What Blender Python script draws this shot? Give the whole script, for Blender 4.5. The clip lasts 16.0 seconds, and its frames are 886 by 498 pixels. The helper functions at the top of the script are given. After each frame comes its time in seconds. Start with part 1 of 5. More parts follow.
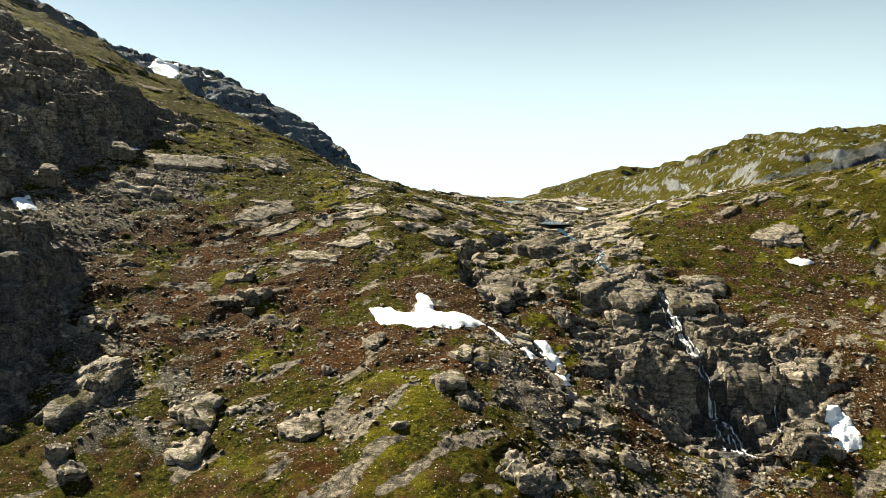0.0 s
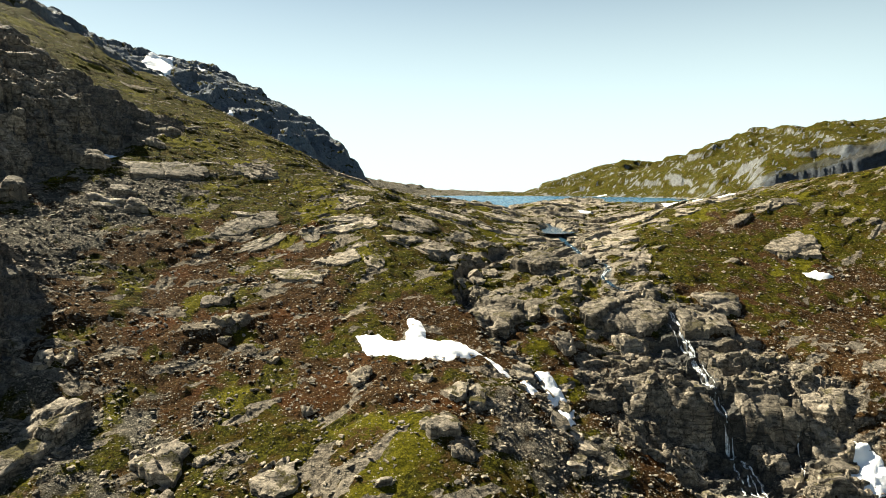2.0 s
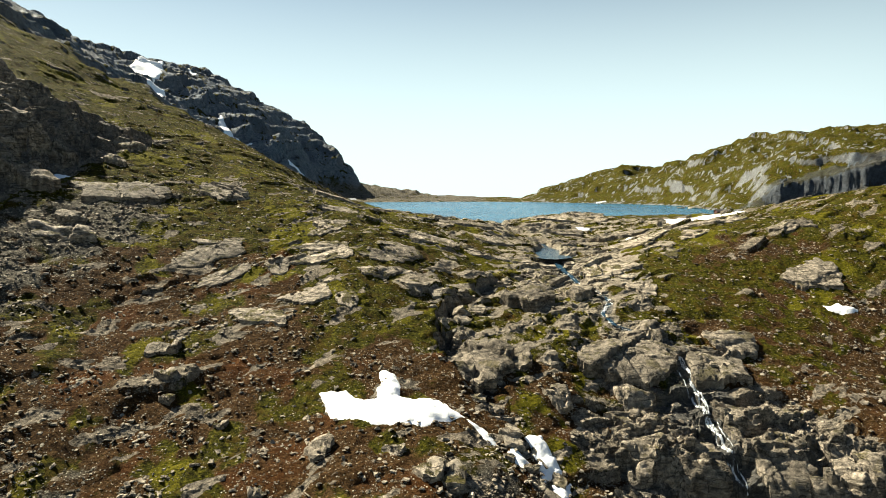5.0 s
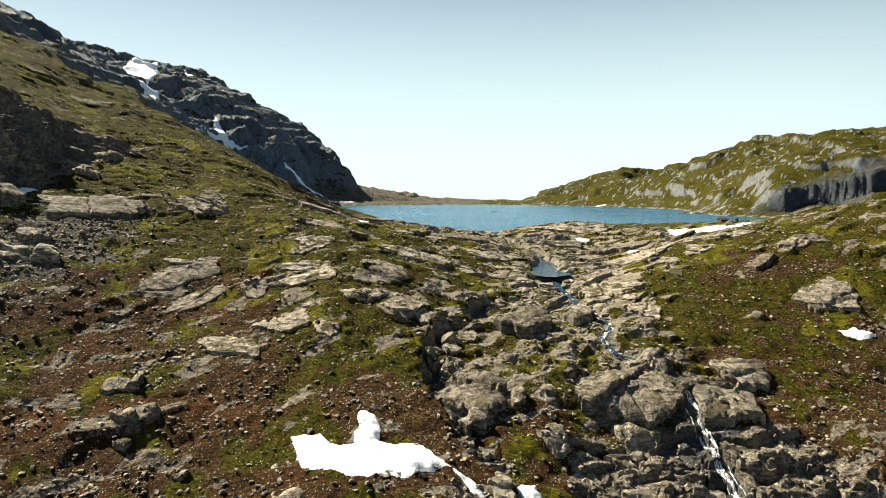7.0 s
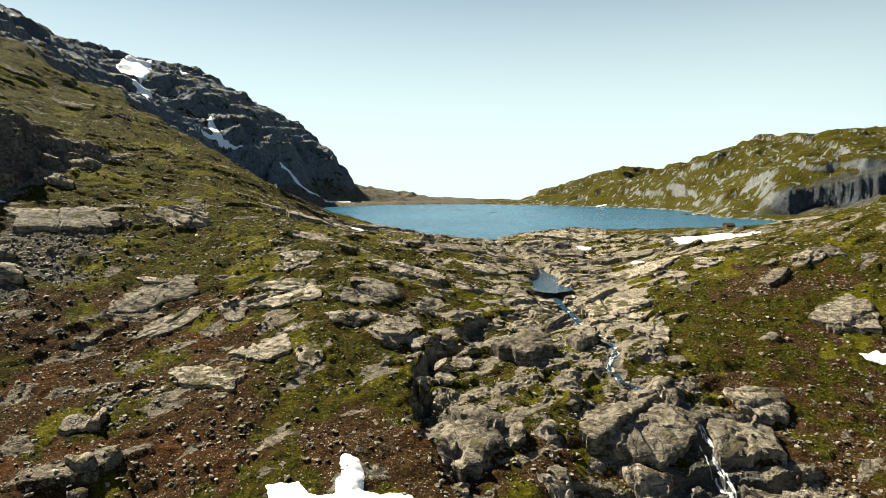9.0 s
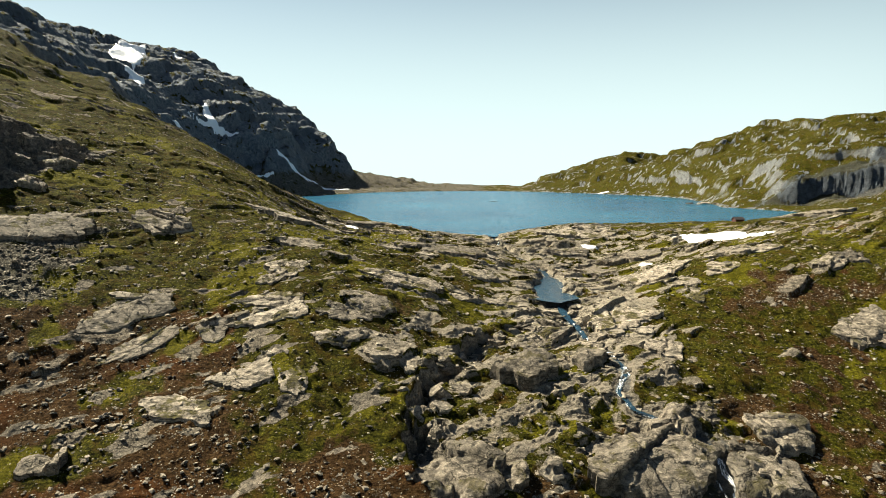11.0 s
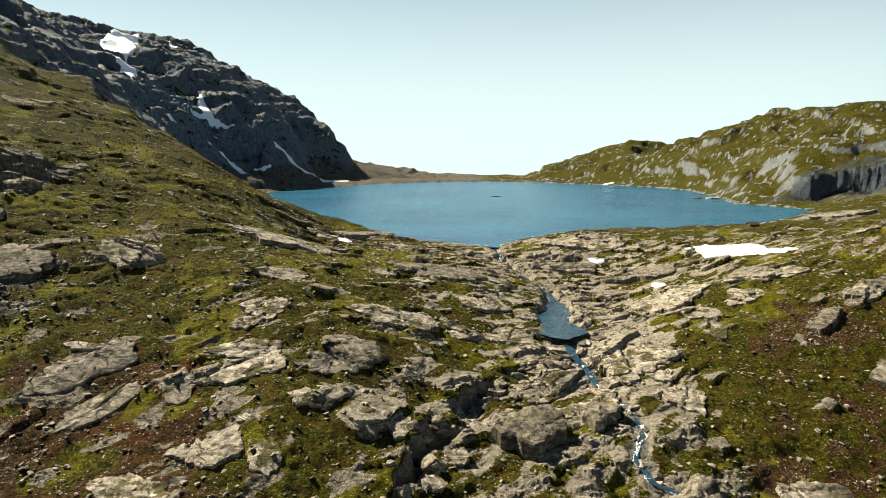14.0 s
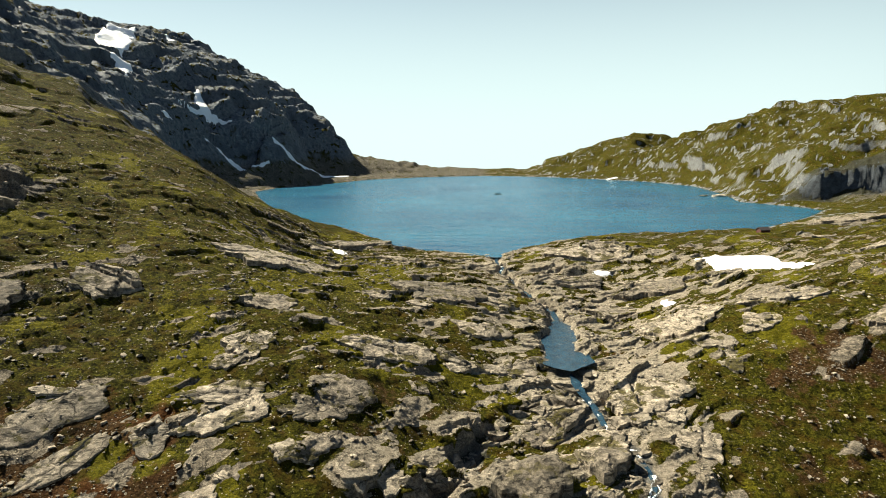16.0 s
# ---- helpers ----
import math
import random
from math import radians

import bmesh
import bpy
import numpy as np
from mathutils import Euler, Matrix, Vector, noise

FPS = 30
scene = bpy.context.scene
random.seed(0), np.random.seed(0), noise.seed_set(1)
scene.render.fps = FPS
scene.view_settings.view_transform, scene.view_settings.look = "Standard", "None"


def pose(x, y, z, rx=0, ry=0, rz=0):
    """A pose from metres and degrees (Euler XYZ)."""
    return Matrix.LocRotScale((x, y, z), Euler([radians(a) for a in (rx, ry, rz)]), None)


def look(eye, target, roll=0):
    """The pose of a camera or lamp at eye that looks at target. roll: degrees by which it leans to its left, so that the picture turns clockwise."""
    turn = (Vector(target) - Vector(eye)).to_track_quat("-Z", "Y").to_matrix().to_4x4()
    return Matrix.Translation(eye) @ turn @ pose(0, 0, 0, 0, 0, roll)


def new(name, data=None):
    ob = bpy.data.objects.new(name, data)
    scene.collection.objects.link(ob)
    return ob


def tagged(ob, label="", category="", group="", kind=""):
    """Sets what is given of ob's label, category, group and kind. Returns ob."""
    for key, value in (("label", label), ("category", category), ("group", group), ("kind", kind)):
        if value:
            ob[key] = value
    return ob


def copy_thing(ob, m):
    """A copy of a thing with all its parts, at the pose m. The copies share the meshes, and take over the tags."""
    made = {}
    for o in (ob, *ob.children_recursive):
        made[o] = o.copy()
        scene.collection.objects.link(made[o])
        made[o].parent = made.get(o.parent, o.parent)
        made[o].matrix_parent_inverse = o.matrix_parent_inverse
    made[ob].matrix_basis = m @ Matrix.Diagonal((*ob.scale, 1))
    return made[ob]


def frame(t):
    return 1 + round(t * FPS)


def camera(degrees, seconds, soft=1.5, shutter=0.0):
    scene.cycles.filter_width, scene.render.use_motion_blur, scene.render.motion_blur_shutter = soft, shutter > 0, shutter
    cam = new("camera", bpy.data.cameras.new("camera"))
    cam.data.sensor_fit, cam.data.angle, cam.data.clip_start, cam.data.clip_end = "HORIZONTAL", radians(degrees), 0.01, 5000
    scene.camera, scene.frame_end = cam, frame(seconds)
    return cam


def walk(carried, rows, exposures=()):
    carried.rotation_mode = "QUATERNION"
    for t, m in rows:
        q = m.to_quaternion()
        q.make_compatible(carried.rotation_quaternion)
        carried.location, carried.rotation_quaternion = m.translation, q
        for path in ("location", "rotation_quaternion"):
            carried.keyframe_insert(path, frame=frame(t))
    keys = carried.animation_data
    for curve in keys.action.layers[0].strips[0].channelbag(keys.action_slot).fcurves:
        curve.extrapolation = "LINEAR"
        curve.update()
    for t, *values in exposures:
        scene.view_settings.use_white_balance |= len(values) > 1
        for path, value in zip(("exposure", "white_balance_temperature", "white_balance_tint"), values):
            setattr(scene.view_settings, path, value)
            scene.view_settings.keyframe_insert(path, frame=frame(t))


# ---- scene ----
cam = camera(68.0, 16.0, soft=0.75)
PATH = [
    (0, (4.892, 0.608, 2.717), (4.767, 2.598, 2.564), 0.4),
    (0.5, (4.902, 3.802, 4.16), (4.778, 5.791, 3.991), 0.3),
    (1, (4.952, 6.715, 5.518), (4.828, 8.703, 5.339), 0.3),
    (1.5, (5.231, 9.891, 6.86), (5.107, 11.879, 6.68), 0.2),
    (2, (5.589, 12.81, 8.009), (5.463, 14.798, 7.83), 0.2),
    (2.5, (5.951, 15.83, 8.966), (5.826, 17.818, 8.79), 0.2),
    (3, (6.461, 19.174, 10.084), (6.336, 21.162, 9.909), 0.1),
    (3.5, (6.88, 22.099, 11.002), (6.755, 24.087, 10.827), 0.1),
    (4, (7.245, 24.922, 11.849), (7.122, 26.91, 11.675), 0.1),
    (6.5, (9.784, 39.112, 16.489), (9.661, 41.101, 16.316), 0.2),
    (7, (10.107, 41.652, 17.38), (9.984, 43.641, 17.207), 0.2),
    (7.5, (10.386, 44.357, 18.273), (10.264, 46.345, 18.099), 0.2),
    (8, (10.479, 46.863, 19.146), (10.358, 48.851, 18.969), 0.2),
    (8.5, (10.548, 49.391, 19.936), (10.428, 51.379, 19.757), 0.2),
    (9, (10.598, 52.174, 20.943), (10.478, 54.162, 20.761), 0.2),
    (11.5, (10.859, 65.897, 26.987), (10.736, 67.878, 26.742), -0.0),
    (12, (10.945, 68.503, 28.287), (10.82, 70.483, 28.034), -0.1),
    (12.5, (11.02, 71.134, 29.676), (10.895, 73.113, 29.417), -0.1),
    (13, (11.21, 74.004, 31.377), (11.083, 75.982, 31.11), -0.2),
    (13.5, (11.302, 76.468, 32.921), (11.174, 78.445, 32.648), -0.2),
    (14, (11.415, 78.973, 34.452), (11.285, 80.949, 34.171), -0.2),
    (14.5, (11.524, 81.733, 36.081), (11.392, 83.707, 35.792), -0.2),
    (15, (11.627, 84.23, 37.569), (11.494, 86.203, 37.273), -0.3),
    (15.5, (11.676, 86.747, 38.997), (11.541, 88.72, 38.693), -0.4),
    (16, (11.926, 89.325, 40.567), (11.789, 91.296, 40.255), -0.4),
]
walk(cam, [(t, look(eye, target, roll)) for t, eye, target, roll in PATH], [(0.0, 1.85, 6700, 2), (9.0, 1.71, 6700, 2), (16.0, 1.62, 6700, 2)])

# ---- world and sun ----
SUN_AZ, SUN_EL = radians(-56), radians(43)      # azimuth from +y towards +x
sun_way = Vector((math.sin(SUN_AZ) * math.cos(SUN_EL), math.cos(SUN_AZ) * math.cos(SUN_EL), math.sin(SUN_EL)))
world = bpy.data.worlds.new("sky")
scene.world = world
world.use_nodes = True
wn, wl = world.node_tree.nodes, world.node_tree.links
wn.clear()
w_out, w_bg, w_sky = wn.new("ShaderNodeOutputWorld"), wn.new("ShaderNodeBackground"), wn.new("ShaderNodeTexSky")
w_co, w_sep, w_max, w_com = wn.new("ShaderNodeTexCoord"), wn.new("ShaderNodeSeparateXYZ"), wn.new("ShaderNodeMath"), wn.new("ShaderNodeCombineXYZ")
w_sky.sky_type, w_sky.sun_disc = "NISHITA", False
w_sky.sun_elevation, w_sky.sun_rotation = SUN_EL, SUN_AZ
w_sky.altitude, w_sky.air_density, w_sky.dust_density, w_sky.ozone_density = 900, 1.0, 0.6, 1.5
w_max.operation = "MAXIMUM"
w_max.inputs[1].default_value = 0.012           # the haze of the horizon goes on below it
wl.new(w_co.outputs["Generated"], w_sep.inputs[0])
wl.new(w_sep.outputs["X"], w_com.inputs["X"])
wl.new(w_sep.outputs["Y"], w_com.inputs["Y"])
wl.new(w_sep.outputs["Z"], w_max.inputs[0])
wl.new(w_max.outputs[0], w_com.inputs["Z"])
wl.new(w_com.outputs[0], w_sky.inputs["Vector"])
w_haze, w_mix = wn.new("ShaderNodeMapRange"), wn.new("ShaderNodeMix")
w_haze.interpolation_type = "SMOOTHSTEP"           # thick bright haze low over the horizon, clear sky above
for socket, value in zip(("From Min", "From Max", "To Min", "To Max"), (0.0, 0.46, 0.9, 0.0)):
    w_haze.inputs[socket].default_value = value
w_mix.data_type = "RGBA"
w_mix.inputs[7].default_value = (11.7, 13.9, 14.6, 1)
wl.new(w_sep.outputs["Z"], w_haze.inputs["Value"])
# the haze glows towards the sun and fades on the other side of the sky
w_dot, w_side, w_mul = wn.new("ShaderNodeVectorMath"), wn.new("ShaderNodeMapRange"), wn.new("ShaderNodeMath")
w_dot.operation, w_mul.operation, w_side.interpolation_type = "DOT_PRODUCT", "MULTIPLY", "SMOOTHSTEP"
w_dot.inputs[1].default_value = (math.sin(SUN_AZ), math.cos(SUN_AZ), 0)
for socket, value in zip(("From Min", "From Max", "To Min", "To Max"), (-0.8, 0.25, 0.1, 1.0)):
    w_side.inputs[socket].default_value = value
wl.new(w_co.outputs["Generated"], w_dot.inputs[0])
wl.new(w_dot.outputs["Value"], w_side.inputs["Value"])
wl.new(w_haze.outputs["Result"], w_mul.inputs[0])
wl.new(w_side.outputs["Result"], w_mul.inputs[1])
wl.new(w_mul.outputs[0], w_mix.inputs[0])
wl.new(w_sky.outputs[0], w_mix.inputs[6])
wl.new(w_mix.outputs[2], w_bg.inputs["Color"])
wl.new(w_bg.outputs[0], w_out.inputs["Surface"])
w_bg.inputs["Strength"].default_value = 0.0252
sun = new("sun", bpy.data.lights.new("sun", "SUN"))
sun.data.energy, sun.data.angle, sun.data.color = 5.0, radians(0.6), (1.0, 0.91, 0.77)
sun.matrix_world = look(sun_way * 500, (0, 0, 0))


# ---- shapes of the land ----
def gnoise(x, y, seed=0):
    """Smooth noise from about -1 to 1, cells one unit wide."""
    xi, yi = np.floor(x), np.floor(y)
    fx, fy = x - xi, y - yi
    xi, yi = xi.astype(np.int64), yi.astype(np.int64)

    def corner(i, j):
        k = ((xi + i) * 374761393 + (yi + j) * 668265263 + seed * 974634777) & 0xFFFFFFFF
        k = ((k ^ (k >> 13)) * 1274126177) & 0xFFFFFFFF
        a = (k ^ (k >> 16)) * (2 * math.pi / 4294967296.0)
        return np.cos(a) * (fx - i) + np.sin(a) * (fy - j)

    u, v = fx ** 3 * (fx * (fx * 6 - 15) + 10), fy ** 3 * (fy * (fy * 6 - 15) + 10)
    lo = corner(0, 0) * (1 - u) + corner(1, 0) * u
    hi = corner(0, 1) * (1 - u) + corner(1, 1) * u
    return 1.5 * (lo * (1 - v) + hi * v)


def fbm(x, y, octaves=4, seed=0, gain=0.5):
    total, amp = 0.0, 1.0
    for o in range(octaves):
        total = total + amp * gnoise(x, y, seed + 31 * o)
        x, y, amp = x * 2.03 + 7.1, y * 2.03 - 3.7, amp * gain
    return total


def step(a, b, v):
    s = np.clip((v - a) / (b - a), 0, 1)
    return s * s * (3 - 2 * s)


def spot(x, y, cx, cy, rx, ry, turn=0.0, soft=0.5):
    """1 inside an ellipse, falling to 0 outside it; turn in degrees."""
    c, s = math.cos(radians(turn)), math.sin(radians(turn))
    u, v = ((x - cx) * c + (y - cy) * s) / rx, (-(x - cx) * s + (y - cy) * c) / ry
    return 1 - step(1 - soft, 1 + soft, np.sqrt(u * u + v * v))


def spline_weights(knots, q):
    """Weights of a natural cubic spline's knots at the places q."""
    k = np.asarray(knots, float)
    n, h = len(k), np.diff(k)
    a, b = np.eye(n), np.zeros((n, n))
    for i in range(1, n - 1):
        a[i, i - 1:i + 2] = h[i - 1], 2 * (h[i - 1] + h[i]), h[i]
        b[i, i - 1], b[i, i], b[i, i + 1] = 6 / h[i - 1], -6 / h[i - 1] - 6 / h[i], 6 / h[i]
    bend = np.linalg.solve(a, b)
    q = np.clip(q, k[0], k[-1])
    i = np.clip(np.searchsorted(k, q) - 1, 0, n - 2)
    s = ((k[i + 1] - q) / h[i])[:, None]
    r, hh, eye = 1 - s, (h[i] ** 2 / 6)[:, None], np.eye(n)
    return s * eye[i] + r * eye[i + 1] + (s ** 3 - s) * hh * bend[i] + (r ** 3 - r) * hh * bend[i + 1]


# Cross-sections of the slope below the lake: heights over the lake at these distances to the side
ACROSS = (-170, -110, -75, -45, -20, 5, 25, 45, 70, 105, 160)
SECTION = {
    60: (-10.8, -28.9, -45, -48.3, -49.1, -55.8, -58.6, -63.8, -64.5, -57.7, -51.1),
    100: (-0.5, -16.6, -30.1, -35.6, -36.1, -35.1, -45.1, -53.2, -58.6, -52.6, -48.2),
    125: (13.8, -3.9, -19, -26.3, -26.7, -27, -35.5, -40.3, -46.4, -42.4, -42.7),
    150: (22, 2.9, -10.7, -16.2, -17.2, -20.1, -24.4, -30.7, -29.6, -31.5, -34.6),
    175: (32.9, 10.4, -0.7, -6.5, -6.4, -12.9, -13.6, -16.9, -21.5, -25.9, -22.9),
    200: (45.3, 19.1, 9.7, 4, 2.2, -6.9, -11, -10, -11.3, -12.5, -7.1),
    235: (54.8, 29.6, 18.7, 12.6, 5.6, 0.1, -4.3, -5, 0.2, 4.7, 13.4),
    280: (57.9, 34.5, 24.9, 7.6, 4.3, 2.2, -0.2, -5.2, -1.9, 6.8, 16.9),
    335: (62.5, 38.5, 18.6, 6.8, 2.1, 0.1, 1.1, 3, 1.1, 2.4, 6.9),
    410: (45, 15, 2.5, 0, -3, -3, -2.9, -2.9, -1, -0.2, -0.4),
}
SHORE = [(-30, 360), (-20, 340), (2, 336), (16, 332), (27, 348), (44, 365), (70, 393), (100, 401), (141, 410), (186, 460), (214, 500),
         (206, 528), (187, 561), (200, 628), (208, 735), (184, 812), (140, 868), (75, 938), (8, 972), (-65, 948), (-133, 880), (-168, 774), (-194, 735), (-199, 672), (-165, 590),
         (-116, 484), (-85, 434), (-59, 410)]


def shore_distance(x, y):
    """Metres from the lake's edge, minus inside the lake."""
    best, inside = np.full(x.shape, 1e9), np.zeros(x.shape, bool)
    for (ax, ay), (bx, by) in zip(SHORE, SHORE[1:] + SHORE[:1]):
        dx, dy = bx - ax, by - ay
        s = np.clip(((x - ax) * dx + (y - ay) * dy) / (dx * dx + dy * dy), 0, 1)
        best = np.minimum(best, (x - ax - s * dx) ** 2 + (y - ay - s * dy) ** 2)
        inside ^= ((ay > y) != (by > y)) & (x < ax + (y - ay) * dx / (dy or 1e-9))
    return np.where(inside, -1, 1) * np.sqrt(best)


def line_distance(x, y, line):
    """Distance from a line of (x, y, ...) points, and how far along it the nearest place lies (in points)."""
    best, along = np.full(x.shape, 1e9), np.zeros(x.shape)
    for i, (a, b) in enumerate(zip(line, line[1:])):
        dx, dy = b[0] - a[0], b[1] - a[1]
        s = np.clip(((x - a[0]) * dx + (y - a[1]) * dy) / (dx * dx + dy * dy), 0, 1)
        d = (x - a[0] - s * dx) ** 2 + (y - a[1] - s * dy) ** 2
        along = np.where(d < best, i + s, along)
        best = np.minimum(best, d)
    return np.sqrt(best), along


def joints(x, y, long, wide, turn, seed):
    """Rock split into blocks: for each place its block's two chances, the place in it, and the distance from the joint (0 to about 1)."""
    c, s = math.cos(radians(turn)), math.sin(radians(turn))
    u = (x * c + y * s) / long + 0.22 * gnoise(x / long * 1.3, y / long * 1.3, seed)
    v = (-x * s + y * c) / wide + 0.22 * gnoise(x / long * 1.3, y / long * 1.3, seed + 1)
    ui, vi = np.floor(u).astype(np.int64), np.floor(v).astype(np.int64)
    near, next_, who = np.full(x.shape, 9.0), np.full(x.shape, 9.0), np.zeros(x.shape, np.int64)
    du, dv = np.zeros(x.shape), np.zeros(x.shape)
    for i in (-1, 0, 1):
        for j in (-1, 0, 1):
            k = ((ui + i) * 374761393 + (vi + j) * 668265263 + seed * 974634777) & 0xFFFFFFFF
            k = ((k ^ (k >> 13)) * 1274126177) & 0xFFFFFFFF
            k = k ^ (k >> 16)
            a, b = u - ui - i - (k & 1023) / 1023.0 * 0.9, v - vi - j - ((k >> 10) & 1023) / 1023.0 * 0.9
            q = np.maximum(np.abs(a), np.abs(b)) * 0.6 + np.hypot(a, b) * 0.5
            nearer = q < near
            next_ = np.where(nearer, near, np.minimum(next_, q))
            who, du, dv = np.where(nearer, k, who), np.where(nearer, a, du), np.where(nearer, b, dv)
            near = np.where(nearer, q, near)
    k2 = ((who ^ (who >> 7)) * 2654435761) & 0xFFFFFFFF
    return (k2 & 1023) / 1023.0, ((k2 >> 12) & 1023) / 1023.0, du, dv, next_ - near


def far_land(x, y, d):
    """The mountain and hills round the lake, by their distance from its shore."""
    turn = np.degrees(np.arctan2(x - 10, y - 660))        # 0 is the far end, 90 the right-hand shore
    key = (-180, -155, -100, -65, -50, -43, -35, -28, -22, -10, 8, 14, 25, 35, 45, 58, 70, 85, 100, 130, 180)
    rise = np.interp(turn, key, (0.06, 0.7, 1.06, 0.98, 0.96, 1.12, 0.98, 0.22, 0.2, 0.09, 0.1, 0.22, 0.42, 0.81, 0.69, 1.06, 0.77, 0.75, 0.69, 0.15, 0.06))
    cap = np.interp(turn, key, (6, 150, 295, 225, 243, 190, 128, 50, 27, 13, 4, 65, 73, 32, 65, 86, 89, 79, 50, 12, 6))
    few = (-180, -155, -100, -65, -50, -43, -35, -28, -22, -10, 8, 25, 45, 70, 100, 130, 180)
    bank = np.interp(turn, few, (1.0, 3.0, 6.0, 4.6, 4.0, 3.5, 3.0, 3.0, 3.0, 3.0, 0.6, 2.0, 3.5, 4.5, 6.0, 2.0, 1.0))
    shelf = np.interp(turn, few, (10, 20, 26, 0, 17, 50, 40, 26, 30, 37, 35, 33, 17, 8, 4, 3, 10))
    dd = np.maximum(d - shelf, 0)
    up = bank * (1 - np.exp(-np.maximum(d, 0) / 6)) + cap * (1 - np.exp(-rise * dd / cap * 1.15))
    side = np.interp(turn, few, (0, .5, 1, 1, 1, 1, .9, .7, .5, .3, 0, 0, 0, 0, 0, 0, 0))
    up = up - side * 13 * np.exp(-((dd - 32) / 22) ** 2) * step(0, 14, dd)          # a fan of scree at the mountain's foot
    wall = side * step(20, 42, up)
    rough = step(5, 60, up) * fbm(x / 80, y / 80, 3, 5) * 5 + step(2, 20, up) * fbm(x / 24, y / 24, 4, 6) * (1.9 - 0.2 * wall)
    # cliff bands one above the other, upright ribs in them, ledges and scree between
    t = (up + 1.2 * rough) / 30 + 0.7 * gnoise(x / 85, y / 85, 8) + 0.25 * gnoise(x / 24, y / 24, 9)
    f = t - np.floor(t)
    bands = 30 * (np.floor(t) + step(0.40, 0.74, f) - t) * (0.38 + 0.35 * gnoise(x / 55, y / 55, 10))
    ribs = np.abs(gnoise((x + 0.7 * y) / 13, (y - 0.7 * x) / 60, 11)) * 1.1 * step(0.3, 0.45, f) * step(0.85, 0.7, f)
    t = (up + bands) / 11 + 0.5 * gnoise(x / 60, y / 60, 16) + 0.2 * gnoise(x / 14, y / 14, 17)
    f = t - np.floor(t)
    bands = bands + 11 * (step(0.3, 0.8, f) - f) * (0.6 + 0.3 * gnoise(x / 40, y / 40, 18))
    ledge = (1 - side) * step(3, 14, up) * (0.62 + 0.35 * gnoise(x / 33, y / 33, 19)) * bands
    a, b, u, v, e = joints(x, y, 21.0, 9.0, -8, 13)
    a2, b2, u2, v2, e2 = joints(x, y, 6.0, 3.5, 30, 15)
    lump = step(3, 15, up) * (1 - 0.55 * wall)
    h = up + rough + wall * (bands - ribs + 8 + 1.4 * fbm(x / 9, y / 9, 4, 23)) + (1 - side) * 1.5 * step(10, 40, up) + ledge * 1.1 + lump * (0.45 + 0.5 * gnoise(x / 45, y / 45, 20)) * (step(0.02, 0.14, e) * (2.6 * a * step(0.3, 0.6, b) - 1.1 - 1.5 * v) + step(0.02, 0.2, e2) * (0.9 * a2 - 0.6 * v2))
    # the spur in front of the mountain's snow gully, steep and shaded on this side
    crest, over = 25 + 0.98 * np.minimum(-243 - x, 105) + 0.42 * np.maximum(-348 - x, 0), y - 685 + 9 * gnoise(x / 30, y / 60, 12)
    spur = crest - np.where(over < 0, -1.9 * over, 0.9 * over) + 5 * fbm(x / 26, y / 26, 3, 24) + 0.5 * bands
    h = np.where(x < -225, np.maximum(h - 9 * step(8, 50, over) * step(130, 60, over), spur), h)
    # the dark overhang above the bay on the right
    s = (x - 225) * 0.19 + (y - 538) * 0.98
    along = step(-15, 5, (x - 225) * 0.98 - (y - 538) * 0.19) * step(170, 110, (x - 225) * 0.98 - (y - 538) * 0.19)
    h = h + along * (12 * step(-1.5, 1.5, s + 1.0 * (a2 - 0.5) + 8 * gnoise(x / 34, y / 34, 14)) * step(120, 30, s) - 4.0 * step(-40, -5, s) * step(2, -2, s))
    return h - np.maximum(y - 1080, 0) * np.interp(turn, (-40, -25, 30, 50), (0.0, 0.5, 0.4, 0.05))


def base(x, y):
    near = np.einsum("pi,ij,pj->p", spline_weights(list(SECTION), y), np.array(list(SECTION.values()), float), spline_weights(ACROSS, x))
    near = near + np.where(x < -170, (-170 - x) * 0.55, 0) + np.where(x > 160, (x - 160) * 0.3, 0)
    near = near - np.maximum(60 - y, 0) * 0.25
    near = near + spot(x, y, 50, 142, 17, 26, 0, 0.5) * (6.5 * step(136.8, 138.8, y + 3 * gnoise(x / 8, y / 8, 2) + 0.06 * (x - 50)) - 3.4)     # the step of the fall
    # two crags with steep faces on the left
    shift = 3.0 * gnoise(x / 14, y / 14, 3)
    near = near + 9 * step(-113, -120, x + shift - 0.12 * (y - 200)) * step(-175, -150, x) * step(140, 160, y) * step(250, 220, y)
    near = near + 8 * step(-76, -84, x + shift + 0.25 * (y - 118)) * step(-135, -100, x) * step(98, 108, y) * step(142, 128, y + shift)
    d = shore_distance(x, y)
    far = far_land(x, y, d)
    w = step(350, 430, y + 0.15 * np.abs(x))
    h = near * (1 - w) + far * w
    wet = step(16, -3, d)                                   # the lake's bed and its low bank
    return np.where(d < 0, -0.25 * np.minimum(-d, 40) - 0.3, h * (1 - wet) + np.minimum(h, 0.35 + 0.12 * np.maximum(d, 0)) * wet), d


